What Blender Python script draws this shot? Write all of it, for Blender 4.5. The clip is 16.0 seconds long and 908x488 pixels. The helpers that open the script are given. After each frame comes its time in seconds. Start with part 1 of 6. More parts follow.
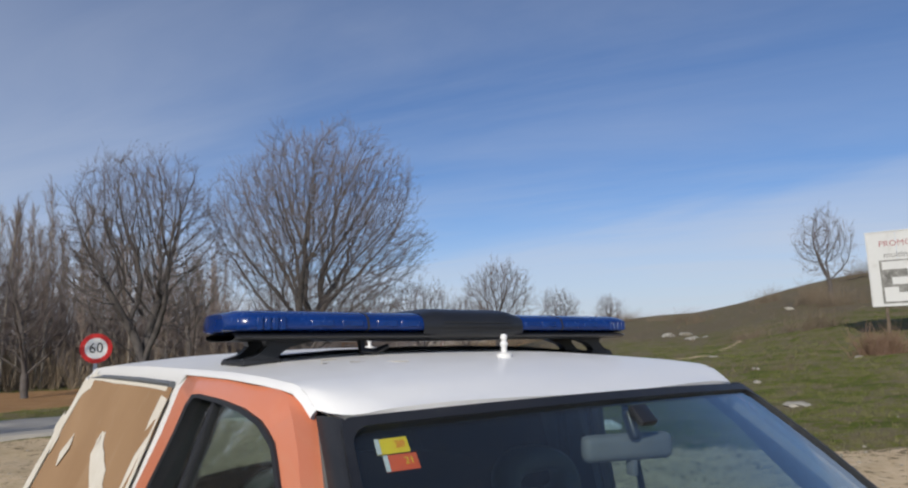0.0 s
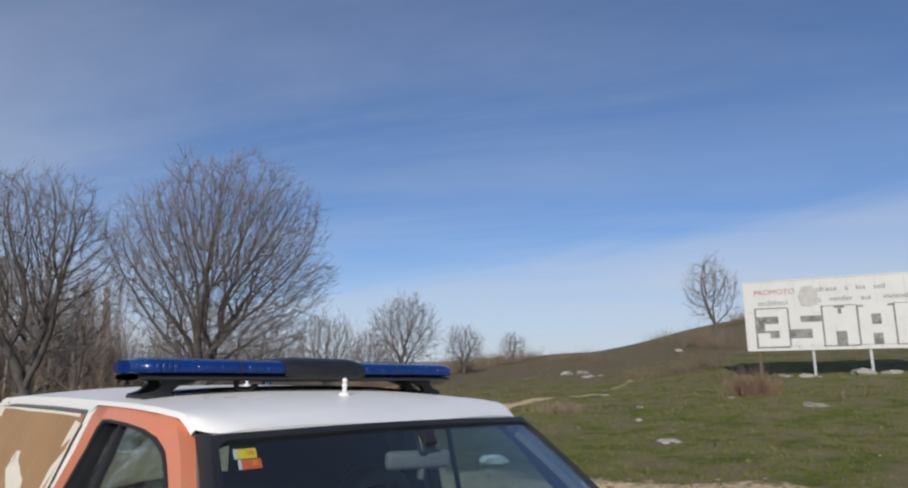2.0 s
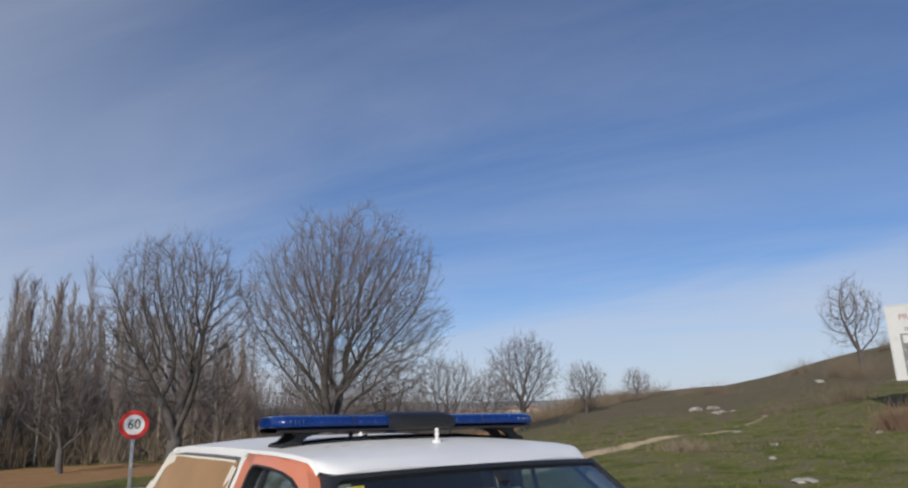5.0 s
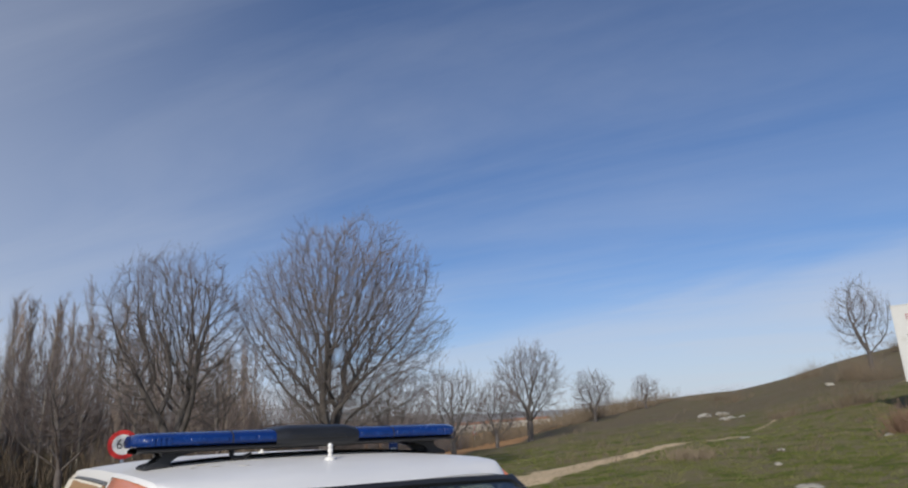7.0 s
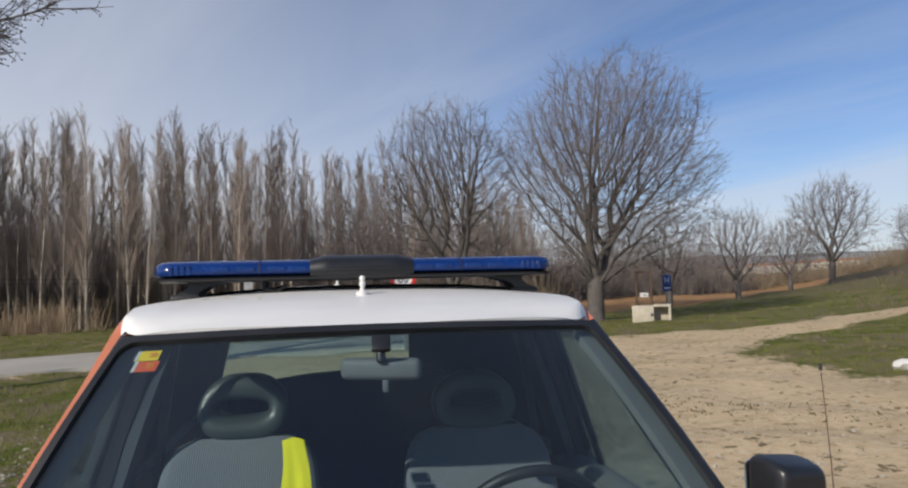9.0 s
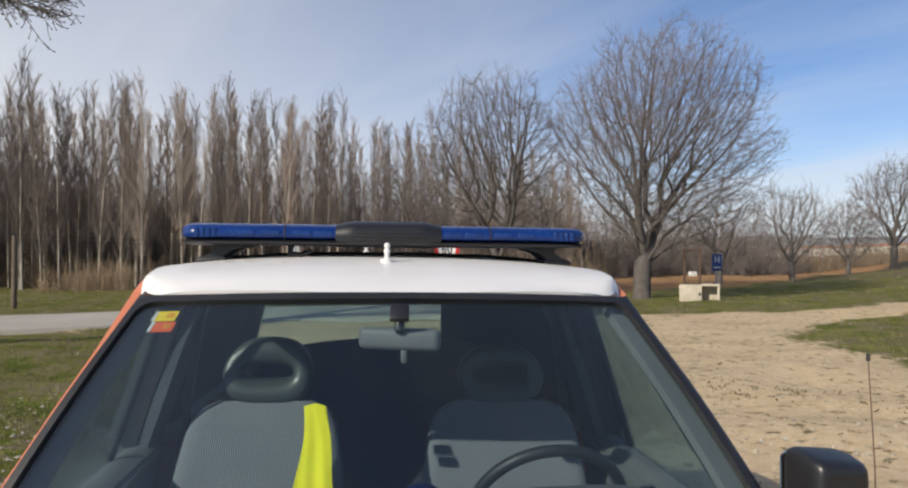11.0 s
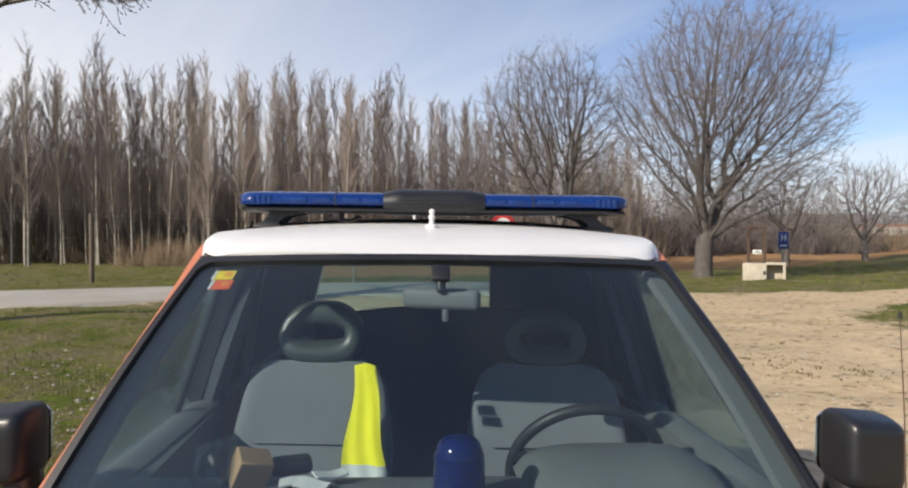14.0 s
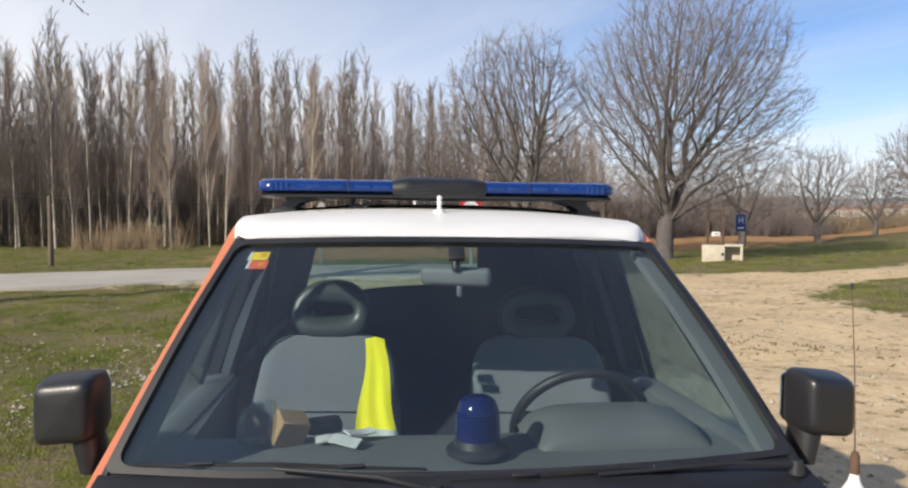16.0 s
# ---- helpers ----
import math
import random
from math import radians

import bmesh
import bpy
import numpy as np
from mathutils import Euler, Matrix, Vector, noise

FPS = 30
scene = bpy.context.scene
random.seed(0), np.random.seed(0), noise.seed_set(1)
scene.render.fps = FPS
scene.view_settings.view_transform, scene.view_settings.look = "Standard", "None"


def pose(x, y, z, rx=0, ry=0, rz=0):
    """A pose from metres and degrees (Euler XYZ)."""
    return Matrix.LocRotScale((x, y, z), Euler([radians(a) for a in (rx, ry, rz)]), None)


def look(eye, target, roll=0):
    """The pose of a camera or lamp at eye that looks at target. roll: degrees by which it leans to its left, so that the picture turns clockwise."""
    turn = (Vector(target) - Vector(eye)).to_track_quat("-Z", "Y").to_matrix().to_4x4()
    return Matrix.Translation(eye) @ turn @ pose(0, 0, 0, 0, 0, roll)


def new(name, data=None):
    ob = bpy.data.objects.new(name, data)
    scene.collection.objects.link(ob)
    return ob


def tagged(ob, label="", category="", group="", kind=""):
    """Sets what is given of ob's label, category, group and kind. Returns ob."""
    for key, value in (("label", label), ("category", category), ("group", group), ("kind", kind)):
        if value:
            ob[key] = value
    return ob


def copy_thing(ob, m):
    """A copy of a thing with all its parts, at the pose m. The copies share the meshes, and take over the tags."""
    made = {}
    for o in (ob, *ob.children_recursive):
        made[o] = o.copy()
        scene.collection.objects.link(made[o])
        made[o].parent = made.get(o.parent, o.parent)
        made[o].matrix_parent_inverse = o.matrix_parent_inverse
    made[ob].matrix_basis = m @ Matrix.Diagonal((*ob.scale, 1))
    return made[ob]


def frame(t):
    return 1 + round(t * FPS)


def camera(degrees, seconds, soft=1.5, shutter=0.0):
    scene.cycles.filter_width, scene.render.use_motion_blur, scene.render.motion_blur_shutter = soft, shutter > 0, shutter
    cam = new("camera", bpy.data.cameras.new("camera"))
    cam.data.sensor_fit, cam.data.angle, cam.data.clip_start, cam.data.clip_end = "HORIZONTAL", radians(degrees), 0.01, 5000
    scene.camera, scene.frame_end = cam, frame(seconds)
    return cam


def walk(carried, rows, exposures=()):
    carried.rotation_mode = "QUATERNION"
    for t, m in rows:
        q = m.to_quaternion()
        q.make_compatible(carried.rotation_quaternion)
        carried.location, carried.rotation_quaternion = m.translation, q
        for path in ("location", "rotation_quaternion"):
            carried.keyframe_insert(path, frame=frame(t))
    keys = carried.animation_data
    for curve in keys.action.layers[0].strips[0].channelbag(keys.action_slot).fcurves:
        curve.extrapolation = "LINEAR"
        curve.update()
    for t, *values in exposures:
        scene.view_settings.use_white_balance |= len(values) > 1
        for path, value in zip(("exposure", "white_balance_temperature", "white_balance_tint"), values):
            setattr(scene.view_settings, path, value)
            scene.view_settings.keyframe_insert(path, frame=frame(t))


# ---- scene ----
from mathutils import kdtree

cam = camera(67.1, 16.0, 2.2)
PATH = [
    (0, (-0.951, -1.465, 1.746), (0.15, 0.179, 2.033), -1.7),
    (0.5, (-0.995, -1.541, 1.747), (0.196, 0.032, 2.069), -2.3),
    (1, (-1.082, -1.669, 1.765), (0.183, -0.154, 2.089), -1.9),
    (1.5, (-1.124, -1.828, 1.771), (0.206, -0.383, 2.149), -0.9),
    (2, (-1.16, -2.063, 1.768), (0.139, -0.59, 2.146), -0.5),
    (2.5, (-1.228, -2.183, 1.788), (0.058, -0.713, 2.217), -1.3),
    (3, (-1.343, -2.272, 1.789), (-0.145, -0.734, 2.232), -2.7),
    (3.5, (-1.379, -2.41, 1.788), (-0.198, -0.845, 2.183), -1.5),
    (4, (-1.331, -2.518, 1.798), (-0.27, -0.878, 2.228), 1.0),
    (4.5, (-1.325, -2.539, 1.799), (-0.296, -0.888, 2.265), -0.8),
    (7, (-0.83, -2.461, 1.783), (0.172, -0.811, 2.308), -3.1),
    (7.5, (-0.532, -2.488, 1.777), (0.117, -0.662, 2.269), 0.4),
    (8, (-0.304, -2.423, 1.77), (0.142, -0.52, 2.194), -0.5),
    (8.5, (-0.146, -2.269, 1.761), (0.204, -0.313, 1.993), -2.7),
    (9, (0.024, -2.129, 1.736), (0.279, -0.148, 1.848), -2.1),
    (9.5, (0.09, -2.066, 1.732), (0.29, -0.077, 1.782), -1.0),
    (12, (0.076, -2.068, 1.729), (0.132, -0.069, 1.755), -0.3),
    (12.5, (0.078, -2.085, 1.724), (0.104, -0.085, 1.744), -0.3),
    (13, (0.082, -2.095, 1.715), (0.117, -0.095, 1.725), -0.3),
    (13.5, (0.095, -2.116, 1.707), (0.102, -0.116, 1.694), 0.1),
    (14, (0.119, -2.126, 1.697), (0.07, -0.126, 1.665), -0.1),
    (14.5, (0.083, -2.153, 1.695), (0.01, -0.156, 1.616), 0.3),
    (15, (0.029, -2.22, 1.713), (0.003, -0.222, 1.624), 0.4),
    (15.5, (-0.003, -2.275, 1.706), (-0.005, -0.276, 1.636), -0.2),
    (16, (-0.005, -2.317, 1.703), (0.052, -0.319, 1.62), -0.1),
]
walk(cam, [(t, look(e, g, r)) for t, e, g, r in PATH], [(0, -0.2, 6500, 10), (4.5, -0.22, 6500, 10), (8.5, -0.22, 6650, 10), (9.2, 0.02, 6900, 10), (12, 0.19, 7150, 10), (16, 0.5, 7250, 10)])

# ---- world and sun ----
SUN_AZ, SUN_EL = -129.5, 29.0
world = bpy.data.worlds.new("sky")
scene.world = world
world.use_nodes = True
wn, wl = world.node_tree.nodes, world.node_tree.links
wn.clear()


def wnode(kind, **values):
    n = wn.new(kind)
    for key, value in values.items():
        n.inputs[key].default_value = value
    return n


sky = wn.new("ShaderNodeTexSky")
sky.sky_type, sky.sun_disc = "NISHITA", False
sky.sun_elevation, sky.sun_rotation = radians(SUN_EL), radians(SUN_AZ)
sky.altitude, sky.air_density, sky.dust_density, sky.ozone_density = 900, 1.0, 0.7, 2.0
# thin cirrus: noise stretched along the wind, laid on a flat layer high overhead
coord = wn.new("ShaderNodeTexCoord")
sep = wn.new("ShaderNodeSeparateXYZ")
wl.new(coord.outputs["Generated"], sep.inputs[0])
lift = wn.new("ShaderNodeMath")
lift.operation, lift.inputs[1].default_value = "ADD", 0.12
wl.new(sep.outputs["Z"], lift.inputs[0])
lift2 = wn.new("ShaderNodeMath")
lift2.operation, lift2.inputs[1].default_value = "MAXIMUM", 0.04
wl.new(lift.outputs[0], lift2.inputs[0])
flat = []
for axis in ("X", "Y"):
    dv = wn.new("ShaderNodeMath")
    dv.operation = "DIVIDE"
    wl.new(sep.outputs[axis], dv.inputs[0])
    wl.new(lift2.outputs[0], dv.inputs[1])
    flat.append(dv)
layer = wn.new("ShaderNodeCombineXYZ")
wl.new(flat[0].outputs[0], layer.inputs[0])
wl.new(flat[1].outputs[0], layer.inputs[1])
wind = wn.new("ShaderNodeVectorRotate")
wind.rotation_type = "Z_AXIS"
wind.inputs["Angle"].default_value = radians(-128)
wl.new(layer.outputs[0], wind.inputs["Vector"])
spin = wn.new("ShaderNodeMapping")
spin.inputs["Scale"].default_value = (0.3, 1.1, 1.0)
wl.new(wind.outputs[0], spin.inputs["Vector"])
streak = wnode("ShaderNodeTexNoise", Scale=1.3, Detail=9.0, Roughness=0.58, Distortion=0.5)
wl.new(spin.outputs[0], streak.inputs["Vector"])
veil = wnode("ShaderNodeTexNoise", Scale=0.35, Detail=4.0, Roughness=0.5)
wl.new(layer.outputs[0], veil.inputs["Vector"])
ramp = wn.new("ShaderNodeMapRange")
ramp.inputs["From Min"].default_value, ramp.inputs["From Max"].default_value = 0.42, 0.78
wl.new(streak.outputs["Fac"], ramp.inputs["Value"])
ramp2 = wn.new("ShaderNodeMapRange")
ramp2.inputs["From Min"].default_value, ramp2.inputs["From Max"].default_value = 0.3, 0.7
ramp2.inputs["To Min"].default_value, ramp2.inputs["To Max"].default_value = 0.10, 0.42
wl.new(veil.outputs["Fac"], ramp2.inputs["Value"])
cirrus = wn.new("ShaderNodeMath")
cirrus.operation = "MULTIPLY"
wl.new(ramp.outputs[0], cirrus.inputs[0])
wl.new(ramp2.outputs[0], cirrus.inputs[1])
# haze low over the horizon
haze = wn.new("ShaderNodeMapRange")
haze.inputs["From Min"].default_value, haze.inputs["From Max"].default_value = 0.0, 0.235
haze.inputs["To Min"].default_value, haze.inputs["To Max"].default_value = 0.46, 0.05
haze.interpolation_type = "SMOOTHSTEP"
wl.new(sep.outputs["Z"], haze.inputs["Value"])
# a broad bright veil round the sun's side of the sky
toward = wn.new("ShaderNodeVectorMath")
toward.operation = "DOT_PRODUCT"
toward.inputs[1].default_value = (math.sin(radians(-62)), math.cos(radians(-62)), 0.0)
wl.new(coord.outputs["Generated"], toward.inputs[0])
glow = wn.new("ShaderNodeMapRange")
glow.inputs["From Min"].default_value, glow.inputs["From Max"].default_value = 0.1, 0.85
glow.inputs["To Min"].default_value, glow.inputs["To Max"].default_value = 0.0, 0.88
wl.new(toward.outputs["Value"], glow.inputs["Value"])
thin = wn.new("ShaderNodeMapRange")
thin.inputs["From Min"].default_value, thin.inputs["From Max"].default_value = 0.12, 0.62
thin.inputs["To Min"].default_value, thin.inputs["To Max"].default_value = 1.0, 0.3
wl.new(sep.outputs["Z"], thin.inputs["Value"])
soft_glow = wn.new("ShaderNodeMath")
soft_glow.operation = "MULTIPLY"
wl.new(glow.outputs[0], soft_glow.inputs[0])
wl.new(thin.outputs[0], soft_glow.inputs[1])
veils = wn.new("ShaderNodeMath")
veils.operation = "ADD"
wl.new(soft_glow.outputs[0], veils.inputs[0])
wl.new(haze.outputs[0], veils.inputs[1])
# a bank of thin cloud low in the sky, its upper edge drawn out in streaks that climb to the east
bearing = wn.new("ShaderNodeMath")
bearing.operation = "ARCTAN2"
wl.new(sep.outputs["X"], bearing.inputs[0])
wl.new(sep.outputs["Y"], bearing.inputs[1])
climb = wn.new("ShaderNodeMath")
climb.operation, climb.inputs[1].default_value = "MULTIPLY", -0.13
wl.new(bearing.outputs[0], climb.inputs[0])
level = wn.new("ShaderNodeMath")
level.operation = "ADD"
wl.new(climb.outputs[0], level.inputs[0])
wl.new(sep.outputs["Z"], level.inputs[1])
bank_at = wn.new("ShaderNodeCombineXYZ")
wl.new(bearing.outputs[0], bank_at.inputs[0])
wl.new(level.outputs[0], bank_at.inputs[1])
bank_map = wn.new("ShaderNodeMapping")
bank_map.inputs["Scale"].default_value = (1.5, 15.0, 1.0)
bank_map.inputs["Location"].default_value = (2.3, 0.4, 0.0)
wl.new(bank_at.outputs[0], bank_map.inputs["Vector"])
bank_noise = wnode("ShaderNodeTexNoise", Scale=1.0, Detail=8.0, Roughness=0.55, Distortion=0.35)
wl.new(bank_map.outputs[0], bank_noise.inputs["Vector"])
ragged = wn.new("ShaderNodeMath")
ragged.operation, ragged.inputs[1].default_value = "MULTIPLY", 0.17
wl.new(bank_noise.outputs["Fac"], ragged.inputs[0])
bank_edge = wn.new("ShaderNodeMath")
bank_edge.operation = "SUBTRACT"
wl.new(level.outputs[0], bank_edge.inputs[0])
wl.new(ragged.outputs[0], bank_edge.inputs[1])
bank = wn.new("ShaderNodeMapRange")
bank.inputs["From Min"].default_value, bank.inputs["From Max"].default_value = -0.075, -0.008
bank.inputs["To Min"].default_value, bank.inputs["To Max"].default_value = 0.28, 0.0
bank.interpolation_type = "SMOOTHSTEP"
wl.new(bank_edge.outputs[0], bank.inputs["Value"])
cloud = wn.new("ShaderNodeMath")
cloud.operation = "ADD"
wl.new(cirrus.outputs[0], cloud.inputs[0])
wl.new(bank.outputs[0], cloud.inputs[1])
both = wn.new("ShaderNodeMath")
both.operation, both.use_clamp = "ADD", True
wl.new(cloud.outputs[0], both.inputs[0])
wl.new(veils.outputs[0], both.inputs[1])
blend = wn.new("ShaderNodeMix")
blend.data_type = "RGBA"
blend.inputs[7].default_value = (7.6, 8.2, 9.4, 1)
wl.new(both.outputs[0], blend.inputs[0])
tone = wn.new("ShaderNodeMix")
tone.data_type, tone.blend_type = "RGBA", "MULTIPLY"
tone.inputs[0].default_value = 1.0
tone.inputs[7].default_value = (0.82, 1.04, 1.37, 1)
wl.new(sky.outputs[0], tone.inputs[6])
wl.new(tone.outputs[2], blend.inputs[6])
back = wn.new("ShaderNodeBackground")
back.inputs["Strength"].default_value = 0.085
wl.new(blend.outputs[2], back.inputs["Color"])
wout = wn.new("ShaderNodeOutputWorld")
wl.new(back.outputs[0], wout.inputs["Surface"])

sun = new("sun", bpy.data.lights.new("sun", "SUN"))
sun.data.energy, sun.data.angle, sun.data.color = 4.0, radians(0.6), (1.0, 0.94, 0.84)
sa, se = radians(SUN_AZ), radians(SUN_EL)
sun.matrix_world = look((60 * math.sin(sa) * math.cos(se), 60 * math.cos(sa) * math.cos(se), 60 * math.sin(se)), (0, 0, 0))

# ---- materials ----


class Nodes:
    """A material under construction."""

    def __init__(self, name):
        self.m = bpy.data.materials.new(name)
        self.m.use_nodes = True
        self.t = self.m.node_tree
        self.t.nodes.clear()
        self.out = self.t.nodes.new("ShaderNodeOutputMaterial")

    def add(self, kind, **values):
        n = self.t.nodes.new(kind)
        for key, value in values.items():
            n.inputs[key.replace("_", " ")].default_value = value
        return n

    def link(self, a, b):
        self.t.links.new(a, b)

    def noise(self, vec, scale, detail=4.0, rough=0.55, warp=0.0):
        n = self.add("ShaderNodeTexNoise", Scale=scale, Detail=detail, Roughness=rough, Distortion=warp)
        self.link(vec, n.inputs["Vector"])
        return n.outputs["Fac"]

    def span(self, value, a, b, lo=0.0, hi=1.0):
        n = self.add("ShaderNodeMapRange", From_Min=a, From_Max=b, To_Min=lo, To_Max=hi)
        self.link(value, n.inputs["Value"])
        return n.outputs[0]

    def mix(self, fac, a, b):
        n = self.add("ShaderNodeMix")
        n.data_type = "RGBA"
        for slot, v in ((0, fac), (6, a), (7, b)):
            if isinstance(v, (int, float)):
                n.inputs[slot].default_value = v
            elif isinstance(v, tuple):
                n.inputs[slot].default_value = (*v, 1)
            else:
                self.link(v, n.inputs[slot])
        return n.outputs[2]

    def math(self, op, a, b):
        n = self.add("ShaderNodeMath")
        n.operation = op
        for slot, v in ((0, a), (1, b)):
            if isinstance(v, (int, float)):
                n.inputs[slot].default_value = v
            else:
                self.link(v, n.inputs[slot])
        return n.outputs[0]

    def bump(self, height, strength, distance):
        n = self.add("ShaderNodeBump", Strength=strength, Distance=distance)
        self.link(height, n.inputs["Height"])
        return n.outputs["Normal"]


def surface(name, a, b, rough=0.6, scale=3.0, fine=40.0, bump=0.15, depth=0.004, metal=0.0, dirt=None, dirt_amount=0.0, vary=0.0, coat=0.0, spec=0.5):
    """Two base colours in large patches and fine grain, with relief, some dirt and roughness that follows the grain."""
    g = Nodes(name)
    co = g.add("ShaderNodeTexCoord").outputs["Object"]
    big, small = g.noise(co, scale, 5.0, 0.6, 0.3), g.noise(co, fine, 4.0, 0.6)
    col = g.mix(g.span(g.math("ADD", g.math("MULTIPLY", big, 0.7), g.math("MULTIPLY", small, 0.3)), 0.35, 0.65), a, b)
    if dirt:
        spots = g.span(g.noise(co, scale * 2.3, 8.0, 0.7, 0.6), 0.62 - dirt_amount * 0.3, 0.75, 0.0, min(1.0, 0.3 + dirt_amount))
        col = g.mix(spots, col, dirt)
    if vary:
        rnd = g.add("ShaderNodeObjectInfo").outputs["Random"]
        hsv = g.add("ShaderNodeHueSaturation")
        g.link(g.span(rnd, 0, 1, 1 - vary, 1 + vary), hsv.inputs["Value"])
        g.link(col, hsv.inputs["Color"])
        col = hsv.outputs[0]
    p = g.add("ShaderNodeBsdfPrincipled", Metallic=metal, Coat_Weight=coat, Coat_Roughness=0.08, Specular_IOR_Level=spec)
    g.link(col, p.inputs["Base Color"])
    g.link(g.span(g.math("ADD", big, small), 0.7, 1.3, max(0.02, rough - 0.08), min(1.0, rough + 0.1)), p.inputs["Roughness"])
    if bump:
        g.link(g.bump(small, bump, depth), p.inputs["Normal"])
    g.link(p.outputs[0], g.out.inputs["Surface"])
    return g.m


def glass(name, tint, rough=0.02, ior=1.5):
    """A pane: what lies behind shows through a tint, with a mirror film by Fresnel."""
    g = Nodes(name)
    co = g.add("ShaderNodeTexCoord").outputs["Object"]
    clear = g.add("ShaderNodeBsdfTransparent")
    dust = g.span(g.noise(co, 30.0, 5.0, 0.6), 0.3, 0.8, 0.003, 0.009)
    clear.inputs[0].default_value = (*tint, 1)
    gloss = g.add("ShaderNodeBsdfGlossy", Roughness=rough)
    facing = g.add("ShaderNodeLayerWeight", Blend=0.5).outputs["Facing"]
    fres = g.span(g.math("POWER", facing, 3.5), 0.0, 1.0, 0.06, 1.1)
    film = g.add("ShaderNodeMixShader")
    g.link(fres, film.inputs[0])
    g.link(clear.outputs[0], film.inputs[1])
    g.link(gloss.outputs[0], film.inputs[2])
    dirty = g.add("ShaderNodeBsdfDiffuse")
    dirty.inputs[0].default_value = (0.55, 0.55, 0.5, 1)
    last = g.add("ShaderNodeMixShader")
    g.link(dust, last.inputs[0])
    g.link(film.outputs[0], last.inputs[1])
    g.link(dirty.outputs[0], last.inputs[2])
    g.link(last.outputs[0], g.out.inputs["Surface"])
    return g.m


def ground_material():
    g = Nodes("ground_cover")
    geo = g.add("ShaderNodeNewGeometry").outputs["Position"]
    masks = []
    for key in ("dirt", "field", "dry"):
        at = g.add("ShaderNodeAttribute")
        at.attribute_name = key
        masks.append(at.outputs["Fac"])
    dirt, field, dry = masks
    n_big, n_mid, n_fine, n_grain = g.noise(geo, 0.12, 5, 0.6), g.noise(geo, 0.9, 6, 0.65, 0.4), g.noise(geo, 7.0, 6, 0.7), g.noise(geo, 45.0, 4, 0.7)
    green = g.mix(g.span(n_mid, 0.35, 0.65), (0.088, 0.126, 0.013), (0.205, 0.2, 0.038))
    green = g.mix(g.span(n_fine, 0.46, 0.66), green, (0.085, 0.062, 0.026))
    soil = g.mix(g.span(n_grain, 0.35, 0.65), (0.12, 0.095, 0.044), (0.28, 0.235, 0.15))
    bare = g.span(g.math("ADD", g.math("MULTIPLY", n_mid, 0.5), g.math("MULTIPLY", n_fine, 0.5)), 0.465, 0.54)
    turf = g.mix(bare, green, soil)
    straw = g.mix(g.span(n_fine, 0.3, 0.7), (0.11, 0.086, 0.055), (0.2, 0.16, 0.105))
    patches = g.math("ADD", g.math("MULTIPLY", g.math("SUBTRACT", n_big, 0.5), 1.1), g.math("MULTIPLY", g.math("SUBTRACT", n_mid, 0.5), 0.8))
    dryness = g.span(g.math("ADD", dry, patches), 0.3, 1.0, 0.0, 0.92)
    turf = g.mix(dryness, turf, straw)
    plough = g.mix(g.span(n_mid, 0.3, 0.7), (0.33, 0.185, 0.085), (0.42, 0.25, 0.125))
    turf = g.mix(g.span(g.math("ADD", field, g.math("MULTIPLY", g.math("SUBTRACT", n_mid, 0.5), 0.3)), 0.42, 0.58), turf, plough)
    sand = g.mix(g.span(n_fine, 0.35, 0.65), (0.50, 0.365, 0.215), (0.65, 0.51, 0.335))
    sand = g.mix(g.span(n_grain, 0.5, 0.75, 0.0, 0.6), sand, (0.69, 0.58, 0.435))
    sand = g.mix(g.span(g.noise(geo, 120.0, 3, 0.6), 0.6, 0.7, 0.0, 0.35), sand, (0.3, 0.24, 0.16))
    sand = g.mix(g.span(n_big, 0.5, 0.62, 0.0, 0.4), sand, (0.33, 0.26, 0.15))
    clods = g.noise(geo, 5.5, 6, 0.66, 0.5)
    sand = g.mix(g.span(g.math("ADD", clods, g.math("MULTIPLY", n_mid, 0.22)), 0.69, 0.73, 0.0, 0.85), sand, (0.11, 0.085, 0.04))
    ruts = g.add("ShaderNodeMapping", Scale=(0.35, 1.6, 1.0), Rotation=(0, 0, 0.5))
    g.link(geo, ruts.inputs["Vector"])
    sand = g.mix(g.span(g.noise(ruts.outputs[0], 0.8, 6, 0.65, 0.5), 0.52, 0.68, 0.0, 0.45), sand, (0.27, 0.205, 0.105))
    edge = g.math("ADD", g.math("MULTIPLY", g.math("SUBTRACT", n_mid, 0.5), 0.85), g.math("MULTIPLY", g.math("SUBTRACT", n_fine, 0.5), 0.55))
    k = g.span(g.math("ADD", dirt, edge), 0.44, 0.56)
    col = g.mix(k, turf, sand)
    p = g.add("ShaderNodeBsdfPrincipled", Roughness=0.95, Specular_IOR_Level=0.15)
    g.link(col, p.inputs["Base Color"])
    relief = g.math("ADD", g.math("MULTIPLY", n_grain, 0.4), n_fine)
    g.link(g.bump(g.math("MULTIPLY", relief, g.span(k, 0.0, 1.0, 1.0, 0.3)), 0.95, 0.08), p.inputs["Normal"])
    g.link(p.outputs[0], g.out.inputs["Surface"])
    return g.m


